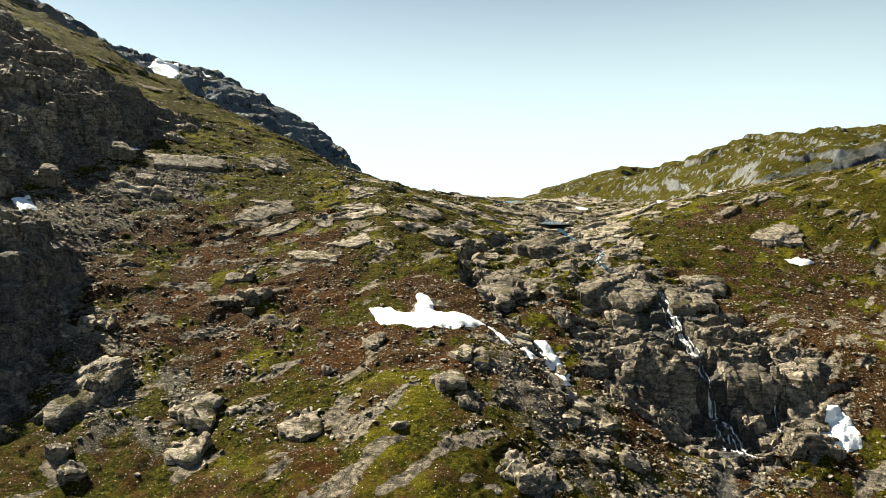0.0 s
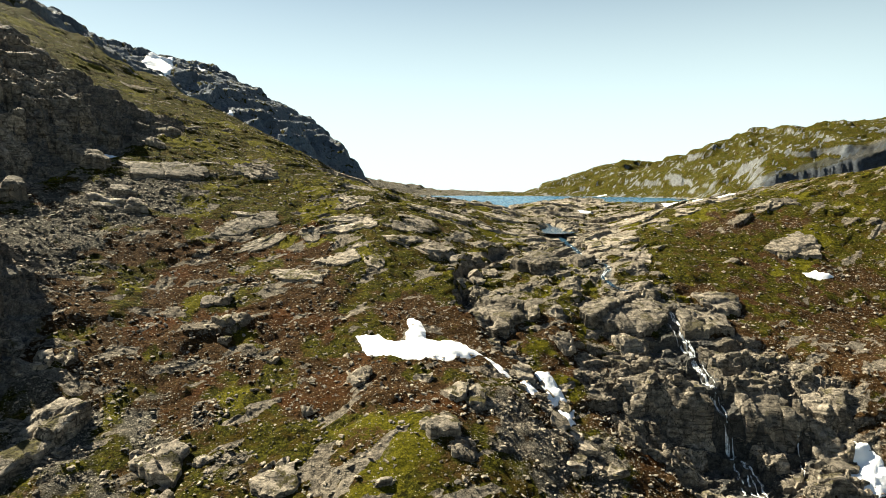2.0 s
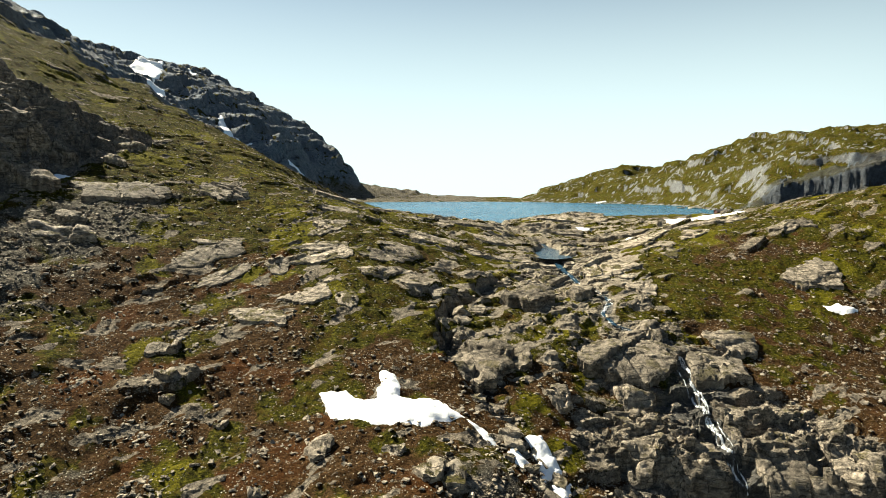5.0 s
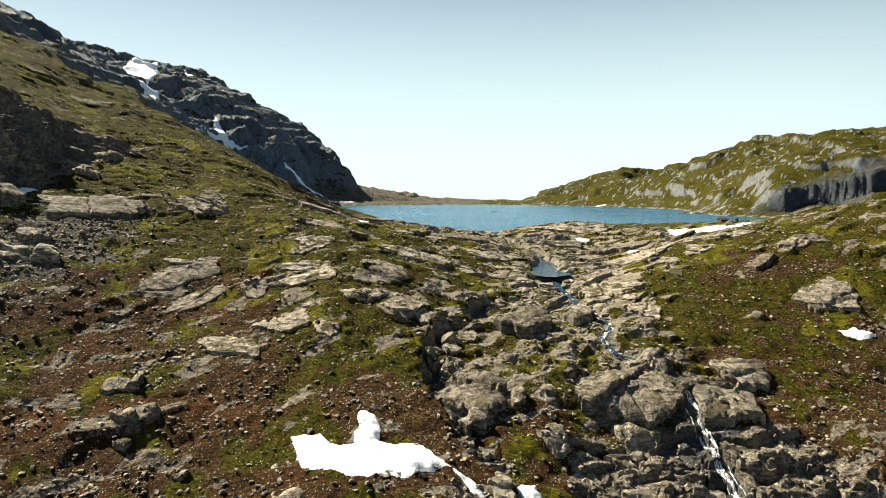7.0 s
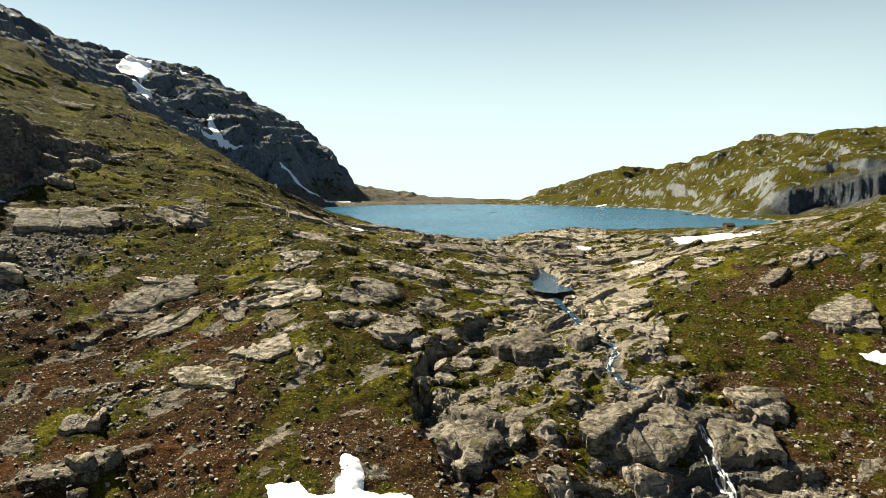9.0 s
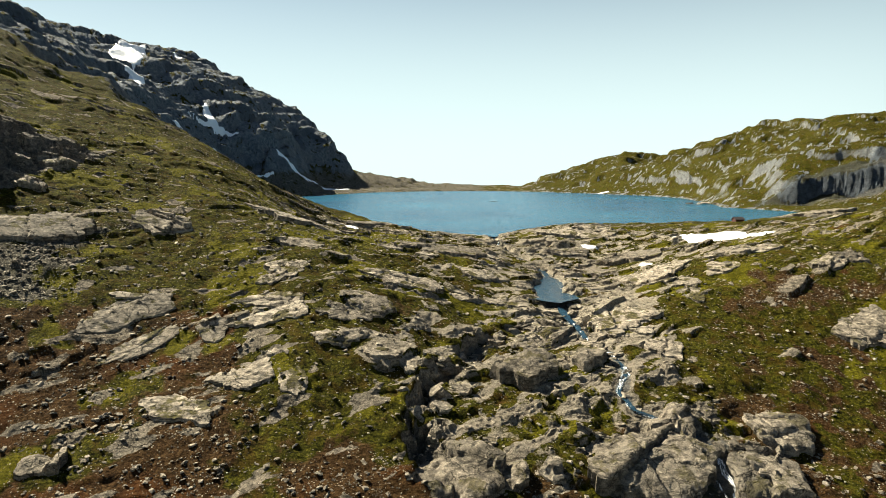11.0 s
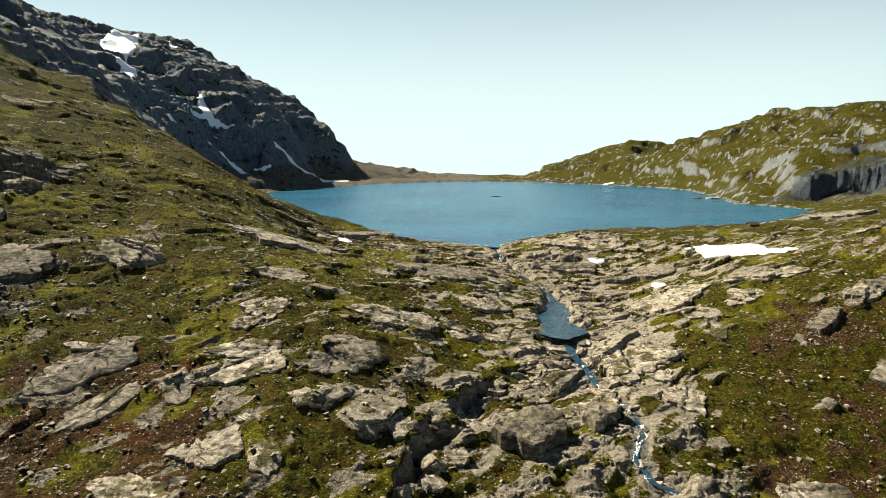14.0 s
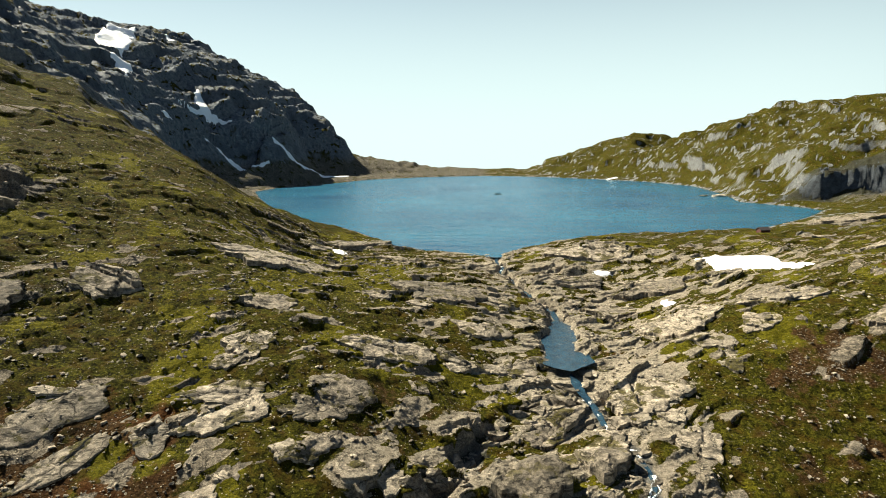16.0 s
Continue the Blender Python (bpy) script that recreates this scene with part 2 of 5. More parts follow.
# The brook: down from the lake through the pool and over the fall; and the dry gully beside it
BROOK = [(15, 340, -0.3), (15, 318, -0.7), (17, 311, -1.0), (15.5, 303, -1.5), (19.5, 295, -2.0), (19.5, 287, -2.6), (24, 281, -3.2), (24.5, 274, -4.0), (29.5, 267, -4.9), (30.3, 256, -5.6), (28.5, 239, -5.8),
         (28.8, 223, -5.9), (30.5, 215, -7.8), (32.4, 210, -9.0), (33.8, 202, -10.6), (37.5, 195, -11.2), (38.5, 188, -12.3), (35.5, 180.5, -13.6), (37.4, 175.5, -15.2), (44, 173.5, -17.0), (49, 169.5, -19.0),
         (50.2, 161, -22.5), (49.3, 153.4, -26.0), (50.6, 142, -31.5), (53.8, 133, -41.0), (48, 117, -46.0), (35, 80, -58.0)]
BROOK_HALF = (1.6, 0.7, 0.5, 0.6, 0.5, 0.6, 0.5, 0.6, 1.0, 2.2, 3.9, 2.8, 1.0, 0.9, 0.7, 0.7, 0.8, 0.8, 0.8, 0.8, 0.9, 1.0, 1.2, 1.4, 1.6, 1.2, 1.2)
GULLY = [(23, 214, -9.0), (17, 207, -9.5), (13, 200, -10.5), (9, 193, -12.0), (5, 184, -13.5), (1, 176, -15.0), (-1, 168, -17.0), (3, 158, -20.5), (8, 149, -24.0), (14, 140, -28.0),
         (19, 132, -33.0), (22, 124, -37.0), (25, 113, -41.5), (29, 104, -46.0)]


def land(x, y):
    """Height, and how much rock, scree, heath and moss lie at each place."""
    x, y = np.asarray(x, float).ravel(), np.asarray(y, float).ravel()
    h, d = base(x, y)
    dry = step(-1, 4, d)
    left = np.maximum(step(-100, -114, x - 0.12 * (y - 200)) * step(276, 240, y) * step(135, 150, y), step(-70, -80, x + 0.25 * (y - 118)) * step(148, 130, y))                       # crags on the left
    fall = np.maximum(spot(x, y, 53, 142, 27, 19, 0, 0.4), 0.4 * spot(x, y, 46, 165, 28, 18, 0, 0.4))
    slabs = np.maximum(spot(x, y, 34, 248, 25, 66, 0, 0.5), spot(x, y, 24, 180, 26, 26, 0, 0.5))
    lakeside = spot(x, y, -30, 300, 34, 26, -20, 0.6)
    upper = step(165, 200, y - 0.12 * x)
    outlet = np.maximum(spot(x, y, 42, 302, 70, 44, 0, 0.5), spot(x, y, 34, 238, 20, 40, 0, 0.5)) * step(-42, -18, x)      # low worn slabs round the lake's outlet
    turfy = step(5, -25, x - 0.25 * (y - 240)) * step(182, 204, y - 0.12 * x)          # the green slope on the left
    rocky = np.clip(0.75 * left + 0.9 * fall + 0.5 * slabs + 0.3 * lakeside + 0.1 * upper, 0, 1)
    near = step(430, 330, y)
    k = near * dry * (1 - spot(x, y, 96, 303, 13, 18, 0, 0.4))
    # the crags by the fall and on the left: jointed blocks, each a little higher or lower than the next
    craggy = np.maximum(fall, np.maximum(left, 0.3 * slabs)) * (1 - 0.7 * outlet * (1 - fall)) * k
    a1, b1, u1, v1, e1 = joints(x, y, 9.0, 4.2, 18, 12)
    a2, b2, u2, v2, e2 = joints(x, y, 3.4, 2.0, 24, 22)
    open1, open2 = step(0.02, 0.11, e1), step(0.02, 0.14, e2)
    h = h + craggy * (open1 * ((1.9 + 3.0 * left) * a1 - 0.8 - 1.1 * v1) + open2 * (0.8 * a2 - 0.5 * v2) - 1.0)
    # single slabs out of the turf, tilted up to the side that faces down the slope
    a3, b3, u3, v3, e3 = joints(x, y, 13.0, 7.0, 40, 32)
    a4, b4, u4, v4, e4 = joints(x, y, 5.5, 3.2, 34, 42)
    many = np.clip(0.02 + 0.04 * upper + 0.14 * slabs + 0.16 * lakeside + 0.16 * outlet + 0.06 * spot(x, y, -4, 222, 34, 42, 0, 0.6) - 0.03 * turfy + 0.06 * gnoise(x / 45, y / 45, 33), 0, 0.8)
    out3, out4 = step(0, 0.04, many - a3) * (1 - craggy), step(0, 0.04, many * (1.4 - 0.8 * outlet) - a4) * (1 - craggy)
    h = h + k * out3 * step(0.02, 0.10, e3) * np.clip(0.2 + 0.5 * b3 - 1.7 * v3, 0.0, 1.9)
    h = h + k * out4 * step(0.02, 0.12, e4) * np.clip(0.1 + 0.4 * b4 - 0.9 * v4, 0.0, 1.0)
    # low steps in the turf, lying with the grain of the rock
    a5, b5, u5, v5, e5 = joints(x, y, 12.0, 4.6, 42, 52)
    some = step(0.05, 0.35, gnoise(x / 24, y / 24, 53) + 0.5 * gnoise(x / 9, y / 9, 54)) * (1 - 0.8 * spot(x, y, 82, 222, 30, 40, 0, 0.5)) * (1 - 0.25 * turfy)
    h = h + k * (1 - craggy) * some * (0.35 + 0.65 * upper) * (step(0.02, 0.10, e5) * (0.9 * a5 - 0.6 * v5) - 0.4)
    rock = np.maximum(out3 * step(0.05, 0.16, e3) * step(0.45, -0.1, v3), out4 * step(0.05, 0.2, e4) * step(0.5, -0.1, v4))
    rock = np.maximum(rock, craggy * np.maximum(open1, 0.6) * (0.55 + 0.6 * b1))
    # ledges of the crags, flat above and sheer in front
    t = h / 5.5 + 0.8 * a1 + 0.35 * gnoise(x / 9, y / 9, 45)
    f = t - np.floor(t)
    h = h + 0.85 * np.maximum(left, 0.55 * fall) * k * 5.5 * (step(0.62, 0.95, f) - f)
    # thin beds of rock dipping to the right beside the fall
    t = (h + 0.22 * (x - 50) + 0.7 * gnoise(x / 7, y / 7, 46) + 0.8 * a2) / 2.4
    f = t - np.floor(t)
    h = h + 0.6 * fall * k * 2.4 * (step(0.35, 0.95, f) - f)
    # humps and hollows
    h = h + dry * (fbm(x / 18, y / 18, 3, 51) * 1.0 + near * (1 - 0.7 * outlet) * (1 - 0.75 * np.maximum(craggy, np.maximum(out3, out4))) * (fbm(x / 5, y / 5, 3, 61) * 0.42 + np.abs(gnoise(x / 1.9, y / 1.9, 71)) * 0.36 - np.abs(gnoise(x / 4.3, y / 3.1, 72)) * 0.3))
    h = h + k * rocky * (1 - 0.8 * outlet) * np.abs(fbm(x / 6, y / 6, 2, 81)) * 0.6
    # the brook's bed and the gully
    db, sb = line_distance(x, y, BROOK)
    db = np.maximum(db + 1.1 * gnoise(x / 4, y / 4, 96) + 0.5 * gnoise(x / 1.6, y / 1.6, 97), 0)
    bed = np.interp(sb, range(len(BROOK)), [p[2] for p in BROOK])
    half = np.interp(sb, range(len(BROOK)), BROOK_HALF) * (1 + 0.35 * gnoise(x / 5, y / 5, 91))
    flat = 0.7 * step(22, 3, db) * step(219, 228, y) * step(352, 338, y)          # low slabs on both sides of the upper brook
    h = h - flat * np.maximum(h - (bed + 0.5 + 0.045 * db + 0.6 * out3 * a3 + open1 * (0.7 * a1 - 0.5 * v1)), 0) * 0.85
    w = step(half + 1.8, half * 0.8, db) * step(350, 338, y) * (0.35 + 0.65 * step(160, 172, y))
    h = h * (1 - w) + np.minimum(h, bed - 0.35 + 0.35 * np.abs(gnoise(x / 2.2, y / 2.2, 92))) * w
    dg, sg = line_distance(x, y, GULLY)
    cut = np.interp(sg, range(len(GULLY)), [p[2] for p in GULLY])
    # a cleft with a sheer wall on the left and a slope of rubble on the right
    right = x - np.interp(y, [p[1] for p in GULLY][::-1], [p[0] for p in GULLY][::-1])
    dg = dg * np.where(right < 0, 1.3, 0.8) + 1.8 * gnoise(x / 6, y / 6, 93) + 1.1 * gnoise(x / 1.9, y / 1.9, 98) + 3.2 * (a2 - 0.5) + 1.6 * (a1 - 0.5)
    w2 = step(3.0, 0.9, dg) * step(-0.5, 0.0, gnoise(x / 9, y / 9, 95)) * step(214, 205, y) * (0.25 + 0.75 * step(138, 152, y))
    h = h + (0.3 + 0.9 * a1) * step(9, 3, dg) * step(1.0, -1.0, right) * step(216, 200, y) * step(140, 155, y)
    h = h * (1 - w2) + np.minimum(h, np.minimum(cut, h - 0.7 - 1.1 * b1) + 0.9 * a2 + 0.8 * np.abs(gnoise(x / 2.5, y / 2.5, 94))) * w2
    wb = np.maximum(w, w2) * step(350, 338, y)
    h = h + wb * (open2 * (0.8 * a2 - 0.4 * v2) - 0.4) * step(0.5, 2.5, np.maximum(db - half, 0) + 3 * w2)
    # what covers the ground
    blot, fine = fbm(x / 26, y / 26, 4, 101), fbm(x / 6, y / 6, 3, 111)
    scree = np.clip(spot(x, y, -92, 165, 16, 50, -15, 0.5) + spot(x, y, -64, 106, 30, 14, 0, 0.6) * 0.6 + 0.5 * spot(x, y, 30, 118, 26, 20, 20, 0.5) + spot(x, y, -15, 125, 60, 34, 0, 0.6) * 0.28
                    + spot(x, y, 40, 262, 12, 26, 0, 0.5) * 0.5 + spot(x, y, 105, 175, 35, 35, 0, 0.6) * 0.12 + w2 * 0.6, 0, 1)
    scree = np.clip(scree * 1.1 + 0.5 * fine + 0.3 * blot - 0.30 - 0.25 * turfy * step(-60, -40, x), 0, 1) * near * dry
    foot = (1 - near) * step(2, 4, d) * np.maximum(step(34, 20, h + 8 * fine) * step(30, -10, x), 0.8 * spot(x, y, 290, 520, 70, 20, 11, 0.5))
    scree = np.maximum(scree, foot * step(-0.5, 0.1, fine + 0.3))
    heath = np.clip(0.9 * step(182, 145, y - 0.1 * x + 18 * blot - 32 * step(-20, -50, x)) * step(-0.55, 0.15, fbm(x / 13, y / 13, 3, 121)) + 0.55 * step(0.25, 0.65, blot) + 0.5 * spot(x, y, 85, 212, 30, 30, 0, 0.6) * step(-0.1, 0.4, fine)
                    + 0.7 * spot(x, y, 92, 168, 38, 32, 0, 0.6) * step(-0.3, 0.2, fine), 0, 1)
    heath = heath * (0.25 + 0.75 * near) * (1 - 0.6 * turfy) * (0.55 + 0.45 * step(108, 124, y + 8 * fine)) * (1 - 0.7 * spot(x, y, 24, 172, 9, 13, 0, 0.4))
    moss = np.clip(step(0.05, 0.6, fbm(x / 17, y / 17, 4, 131)) + 0.75 * spot(x, y, -30, 268, 30, 42, 0, 0.7), 0, 1) * (1 - 0.75 * (1 - near))
    rock = np.clip(rock + 0.55 * rocky * step(-0.1, 0.5, fine) + 0.4 * left + 0.3 * outlet * step(-0.05, 0.4, fine + 0.8 * blot), 0, 1) * near
    gx, gy = (0.80 * x + 0.60 * y) / 11, (-0.60 * x + 0.80 * y) / 4.5
    bare = fbm(gx, gy, 4, 161) + 0.25 * blot + 0.22 * outlet + 0.15 * slabs + 0.2 * fall + 0.08 * upper - 0.9 * spot(x, y, 82, 205, 26, 38, 0, 0.5) - 0.25 * turfy - 0.2 + 0.3 * spot(x, y, 95, 170, 34, 34, 0, 0.6)
    rock = np.maximum(rock, near * dry * step(0.12, 0.34, bare))
    pale = np.clip(1.2 * outlet + 0.4 * slabs + 0.7 * spot(x, y, -4, 222, 34, 42, 0, 0.6), 0, 1) * near
    strata = 0.4 * fbm(x / 30, y / 30, 3, 141) + 0.25 * fbm((x + 0.4 * y) / 26, (h + 0.1 * y) / 5.5, 4, 142) + 0.8 * fbm(x / 6, y / 6, 4, 143, 0.65)
    rock = np.maximum(rock, (1 - near) * step(0.0, 0.45, strata - 0.17 * step(40, 120, x) - 0.5 * foot + 0.1 * step(-60, -140, x) * step(330, 420, y)))
    rock = np.maximum(rock, 0.9 * (1 - near) * step(-120, -170, x) * step(24, 40, h) * step(-0.55, -0.1, strata))
    rock = np.maximum(rock, step(6, 2, np.abs(d)) * step(-0.4, 0.2, fine))
    rock = np.maximum(rock, 0.8 * step(half + 3, half, db) * step(350, 338, y))
    # seeping water on the fall's rock wall, with shade painted under its step
    wet = np.maximum(spot(x, y, 50, 146, 8, 26, 6, 0.6) * step(-0.5, 0.3, fine + 0.4), spot(x, y, 55, 134, 20, 6, 0, 0.5))
    wet = np.maximum(wet, 0.8 * spot(x, y, 52, 140, 20, 11, 0, 0.5) * step(-0.4, 0.3, fine + 0.2))
    wet = np.maximum(wet, 0.8 * step(half + 1.0 - 0.8 * step(205, 225, y), half - 0.4, db) * step(345, 335, y))
    # shade of the overhang above the bay, painted through the wet mask
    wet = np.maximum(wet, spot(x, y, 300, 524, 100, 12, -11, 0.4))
    # shade on the mountain wall and in the dry gully, painted the same way
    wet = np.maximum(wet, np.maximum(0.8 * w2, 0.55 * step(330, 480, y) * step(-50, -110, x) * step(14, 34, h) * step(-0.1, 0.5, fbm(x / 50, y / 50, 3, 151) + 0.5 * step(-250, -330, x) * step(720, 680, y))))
    dark = (1 - near) * np.maximum(step(-25, -90, x) * step(10, 30, h), np.maximum(spot(x, y, 300, 526, 100, 16, -11, 0.4), 0.7 * step(40, 110, x)))                  # tint for the mountain's shade and haze, the overhang's shade, the greyer right hill
    # shade of the left crags, painted with some of the same tint
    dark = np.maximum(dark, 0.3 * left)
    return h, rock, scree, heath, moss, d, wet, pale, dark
# ---- end of the land ----


# ---- materials ----
def material(name):
    m = bpy.data.materials.new(name)
    m.use_nodes = True
    return m, m.node_tree.nodes, m.node_tree.links, m.node_tree.nodes["Principled BSDF"]


def n_noise(nt, vec, scale, detail=4.0, rough=0.55, kind="ShaderNodeTexNoise"):
    n = nt.nodes.new(kind)
    n.inputs["Scale"].default_value = scale
    if kind == "ShaderNodeTexNoise":
        n.inputs["Detail"].default_value, n.inputs["Roughness"].default_value = detail, rough
    if vec is not None:
        nt.links.new(vec, n.inputs["Vector"])
    return n.outputs["Fac"] if kind == "ShaderNodeTexNoise" else n.outputs["Distance"]


def n_ramp(nt, fac, stops):
    n = nt.nodes.new("ShaderNodeValToRGB")
    while len(n.color_ramp.elements) < len(stops):
        n.color_ramp.elements.new(0.5)
    for e, (p, c) in zip(n.color_ramp.elements, stops):
        e.position, e.color = p, (*c, 1)
    nt.links.new(fac, n.inputs["Fac"])
    return n.outputs["Color"]


def n_math(nt, op, a, b=None, clamp=False):
    n = nt.nodes.new("ShaderNodeMath")
    n.operation, n.use_clamp = op, clamp
    for i, v in enumerate((a, b)):
        if v is None:
            continue
        if isinstance(v, (int, float)):
            n.inputs[i].default_value = v
        else:
            nt.links.new(v, n.inputs[i])
    return n.outputs[0]


def n_mix(nt, fac, a, b, blend="MIX"):
    n = nt.nodes.new("ShaderNodeMix")
    n.data_type, n.blend_type = "RGBA", blend
    for i, v in ((0, fac), (6, a), (7, b)):
        if isinstance(v, (int, float)):
            n.inputs[i].default_value = v
        elif isinstance(v, tuple):
            n.inputs[i].default_value = (*v, 1)
        else:
            nt.links.new(v, n.inputs[i])
    return n.outputs[2]


def n_step(nt, v, lo, hi):
    n = nt.nodes.new("ShaderNodeMapRange")
    n.interpolation_type = "SMOOTHSTEP"
    n.inputs["From Min"].default_value, n.inputs["From Max"].default_value = lo, hi
    nt.links.new(v, n.inputs["Value"])
    return n.outputs["Result"]


def n_bump(nt, height, strength, distance, normal=None):
    n = nt.nodes.new("ShaderNodeBump")
    n.inputs["Strength"].default_value, n.inputs["Distance"].default_value = strength, distance
    nt.links.new(height, n.inputs["Height"])
    if normal is not None:
        nt.links.new(normal, n.inputs["Normal"])
    return n.outputs["Normal"]


def n_attr(nt, name):
    n = nt.nodes.new("ShaderNodeAttribute")
    n.attribute_name = name
    return n.outputs["Fac"]


def rock_colour(nt, vec, tint=1.0):
    """Grey-beige gneiss with lichen blotches and dark joints: colour and relief."""
    big, mid, fine = n_noise(nt, vec, 0.12, 5), n_noise(nt, vec, 0.9, 6, 0.65), n_noise(nt, vec, 6.0, 4, 0.7)
    col = n_ramp(nt, mid, [(0.30, (0.036 * tint, 0.034 * tint, 0.029 * tint)), (0.48, (0.160 * tint, 0.134 * tint, 0.102 * tint)), (0.70, (0.352 * tint, 0.297 * tint, 0.228 * tint))])
    col = n_mix(nt, n_math(nt, "MULTIPLY", n_step(nt, big, 0.45, 0.68), 0.55), col, (0.222 * tint, 0.192 * tint, 0.150 * tint))
    col = n_mix(nt, n_math(nt, "MULTIPLY", n_step(nt, fine, 0.52, 0.66), 0.75), col, (0.055, 0.05, 0.042))
    # fissures filled with soil
    warp = nt.nodes.new("ShaderNodeTexNoise")
    warp.inputs["Scale"].default_value = 0.5
    nt.links.new(vec, warp.inputs["Vector"])
    bent = nt.nodes.new("ShaderNodeVectorMath")
    bent.operation = "MULTIPLY_ADD"
    bent.inputs[1].default_value = (5.0, 5.0, 5.0)
    nt.links.new(warp.outputs["Color"], bent.inputs[0])
    nt.links.new(vec, bent.inputs[2])
    crack = nt.nodes.new("ShaderNodeTexVoronoi")
    crack.feature = "DISTANCE_TO_EDGE"
    crack.inputs["Scale"].default_value = 0.15
    nt.links.new(bent.outputs[0], crack.inputs["Vector"])
    seam = n_step(nt, crack.outputs["Distance"], 0.004, 0.022)
    col = n_mix(nt, n_math(nt, "MULTIPLY", n_math(nt, "SUBTRACT", 1.0, seam), 0.8), col, (0.035, 0.03, 0.022))
    # thin beds dipping to the right, dark where they part
    beds = nt.nodes.new("ShaderNodeMapping")
    beds.inputs["Scale"].default_value = (0.16, 0.16, 1.5)
    beds.inputs["Rotation"].default_value = (0, radians(14), 0)
    nt.links.new(vec, beds.inputs["Vector"])
    layer = n_noise(nt, beds.outputs[0], 1.6, 5, 0.62)
    col = n_mix(nt, n_math(nt, "MULTIPLY", n_step(nt, layer, 0.44, 0.38), 0.6), col, (0.030, 0.026, 0.020))
    seam = n_math(nt, "MULTIPLY", seam, n_step(nt, layer, 0.38, 0.47))
    relief = n_math(nt, "ADD", n_math(nt, "ADD", mid, n_math(nt, "MULTIPLY", fine, 0.35)), n_math(nt, "MULTIPLY", seam, 0.5))
    return col, relief


def make_ground():
    m, nodes, links, bsdf = material("mountain_ground")
    nt = m.node_tree
    vec = nodes.new("ShaderNodeNewGeometry").outputs["Position"]
    n2, n3, n4 = n_noise(nt, vec, 0.35, 6, 0.65), n_noise(nt, vec, 1.7, 5, 0.7), n_noise(nt, vec, 7.0, 3, 0.7)
    n1 = n_noise(nt, vec, 0.06, 5, 0.6)
    wob = n_math(nt, "ADD", n_math(nt, "MULTIPLY", n_math(nt, "SUBTRACT", n2, 0.5), 1.1), n_math(nt, "MULTIPLY", n_math(nt, "SUBTRACT", n3, 0.5), 0.9))

    def mask(name, lo, hi, k=1.0):
        return n_step(nt, n_math(nt, "ADD", n_attr(nt, name), n_math(nt, "MULTIPLY", wob, k)), lo, hi)

    grass = n_ramp(nt, n3, [(0.30, (0.006, 0.006, 0.001)), (0.5, (0.038, 0.037, 0.004)), (0.72, (0.130, 0.114, 0.013))])
    grass = n_mix(nt, n_math(nt, "MULTIPLY", n_step(nt, n2, 0.46, 0.64), 0.85), grass, (0.052, 0.033, 0.005))
    # dark tufts of crowberry, and the shade of small hollows painted in with them
    tuft_shade = n_noise(nt, vec, 0.8, 5, 0.7)
    grass = n_mix(nt, n_math(nt, "MULTIPLY", n_step(nt, tuft_shade, 0.47, 0.38), 0.85), grass, (0.006, 0.006, 0.001))
    mossy = n_ramp(nt, n3, [(0.3, (0.026, 0.029, 0.002)), (0.7, (0.138, 0.118, 0.010))])
    heath = n_ramp(nt, n3, [(0.30, (0.005, 0.003, 0.001)), (0.5, (0.043, 0.023, 0.009)), (0.74, (0.118, 0.071, 0.030))])
    heath = n_mix(nt, n_math(nt, "MULTIPLY", n_step(nt, n1, 0.50, 0.66), 0.5), heath, (0.072, 0.023, 0.005))
    stone, relief = rock_colour(nt, vec)
    # shade and haze of the far cliffs, put into the rock's colour
    shade_tint = n_ramp(nt, n2, [(0.35, (0.060, 0.073, 0.090)), (0.5, (0.130, 0.150, 0.172)), (0.68, (0.225, 0.242, 0.258))])
    stone = n_mix(nt, n_math(nt, "MULTIPLY", n_attr(nt, "dark"), 0.9), stone, shade_tint)
    # slabs worn clean by ice, with little lichen
    clean = n_ramp(nt, n_math(nt, "ADD", n_math(nt, "MULTIPLY", n3, 0.5), n_math(nt, "MULTIPLY", n2, 0.5)), [(0.36, (0.10, 0.088, 0.066)), (0.48, (0.275, 0.235, 0.178)), (0.62, (0.43, 0.375, 0.288))])
    stone = n_mix(nt, n_math(nt, "MULTIPLY", n_attr(nt, "pale"), 0.7), stone, clean)
    gravel = n_ramp(nt, n4, [(0.30, (0.015, 0.013, 0.010)), (0.5, (0.085, 0.076, 0.060)), (0.72, (0.24, 0.215, 0.168))])
    col = n_mix(nt, mask("moss", 0.45, 0.8), grass, mossy)
    col = n_mix(nt, mask("heath", 0.35, 0.7), col, heath)
    col = n_mix(nt, mask("scree", 0.40, 0.75), col, gravel)
    # small stones lying in the turf, too small to count
    lumps = None
    for scale, lo in ((3.0, 0.545), (1.15, 0.735)):
        cell = nodes.new("ShaderNodeTexVoronoi")
        cell.inputs["Scale"].default_value = scale
        links.new(vec, cell.inputs["Vector"])
        part_rgb = nodes.new("ShaderNodeSeparateColor")
        links.new(cell.outputs["Color"], part_rgb.inputs["Color"])
        amount = n_math(nt, "ADD", n_math(nt, "MULTIPLY", n_attr(nt, "scree"), 0.30), n_math(nt, "MULTIPLY", n_attr(nt, "heath"), 0.14))
        there = n_step(nt, n_math(nt, "ADD", n_math(nt, "ADD", part_rgb.outputs[0], amount), n_math(nt, "MULTIPLY", wob, 0.35)), lo + 0.40, lo + 0.44)
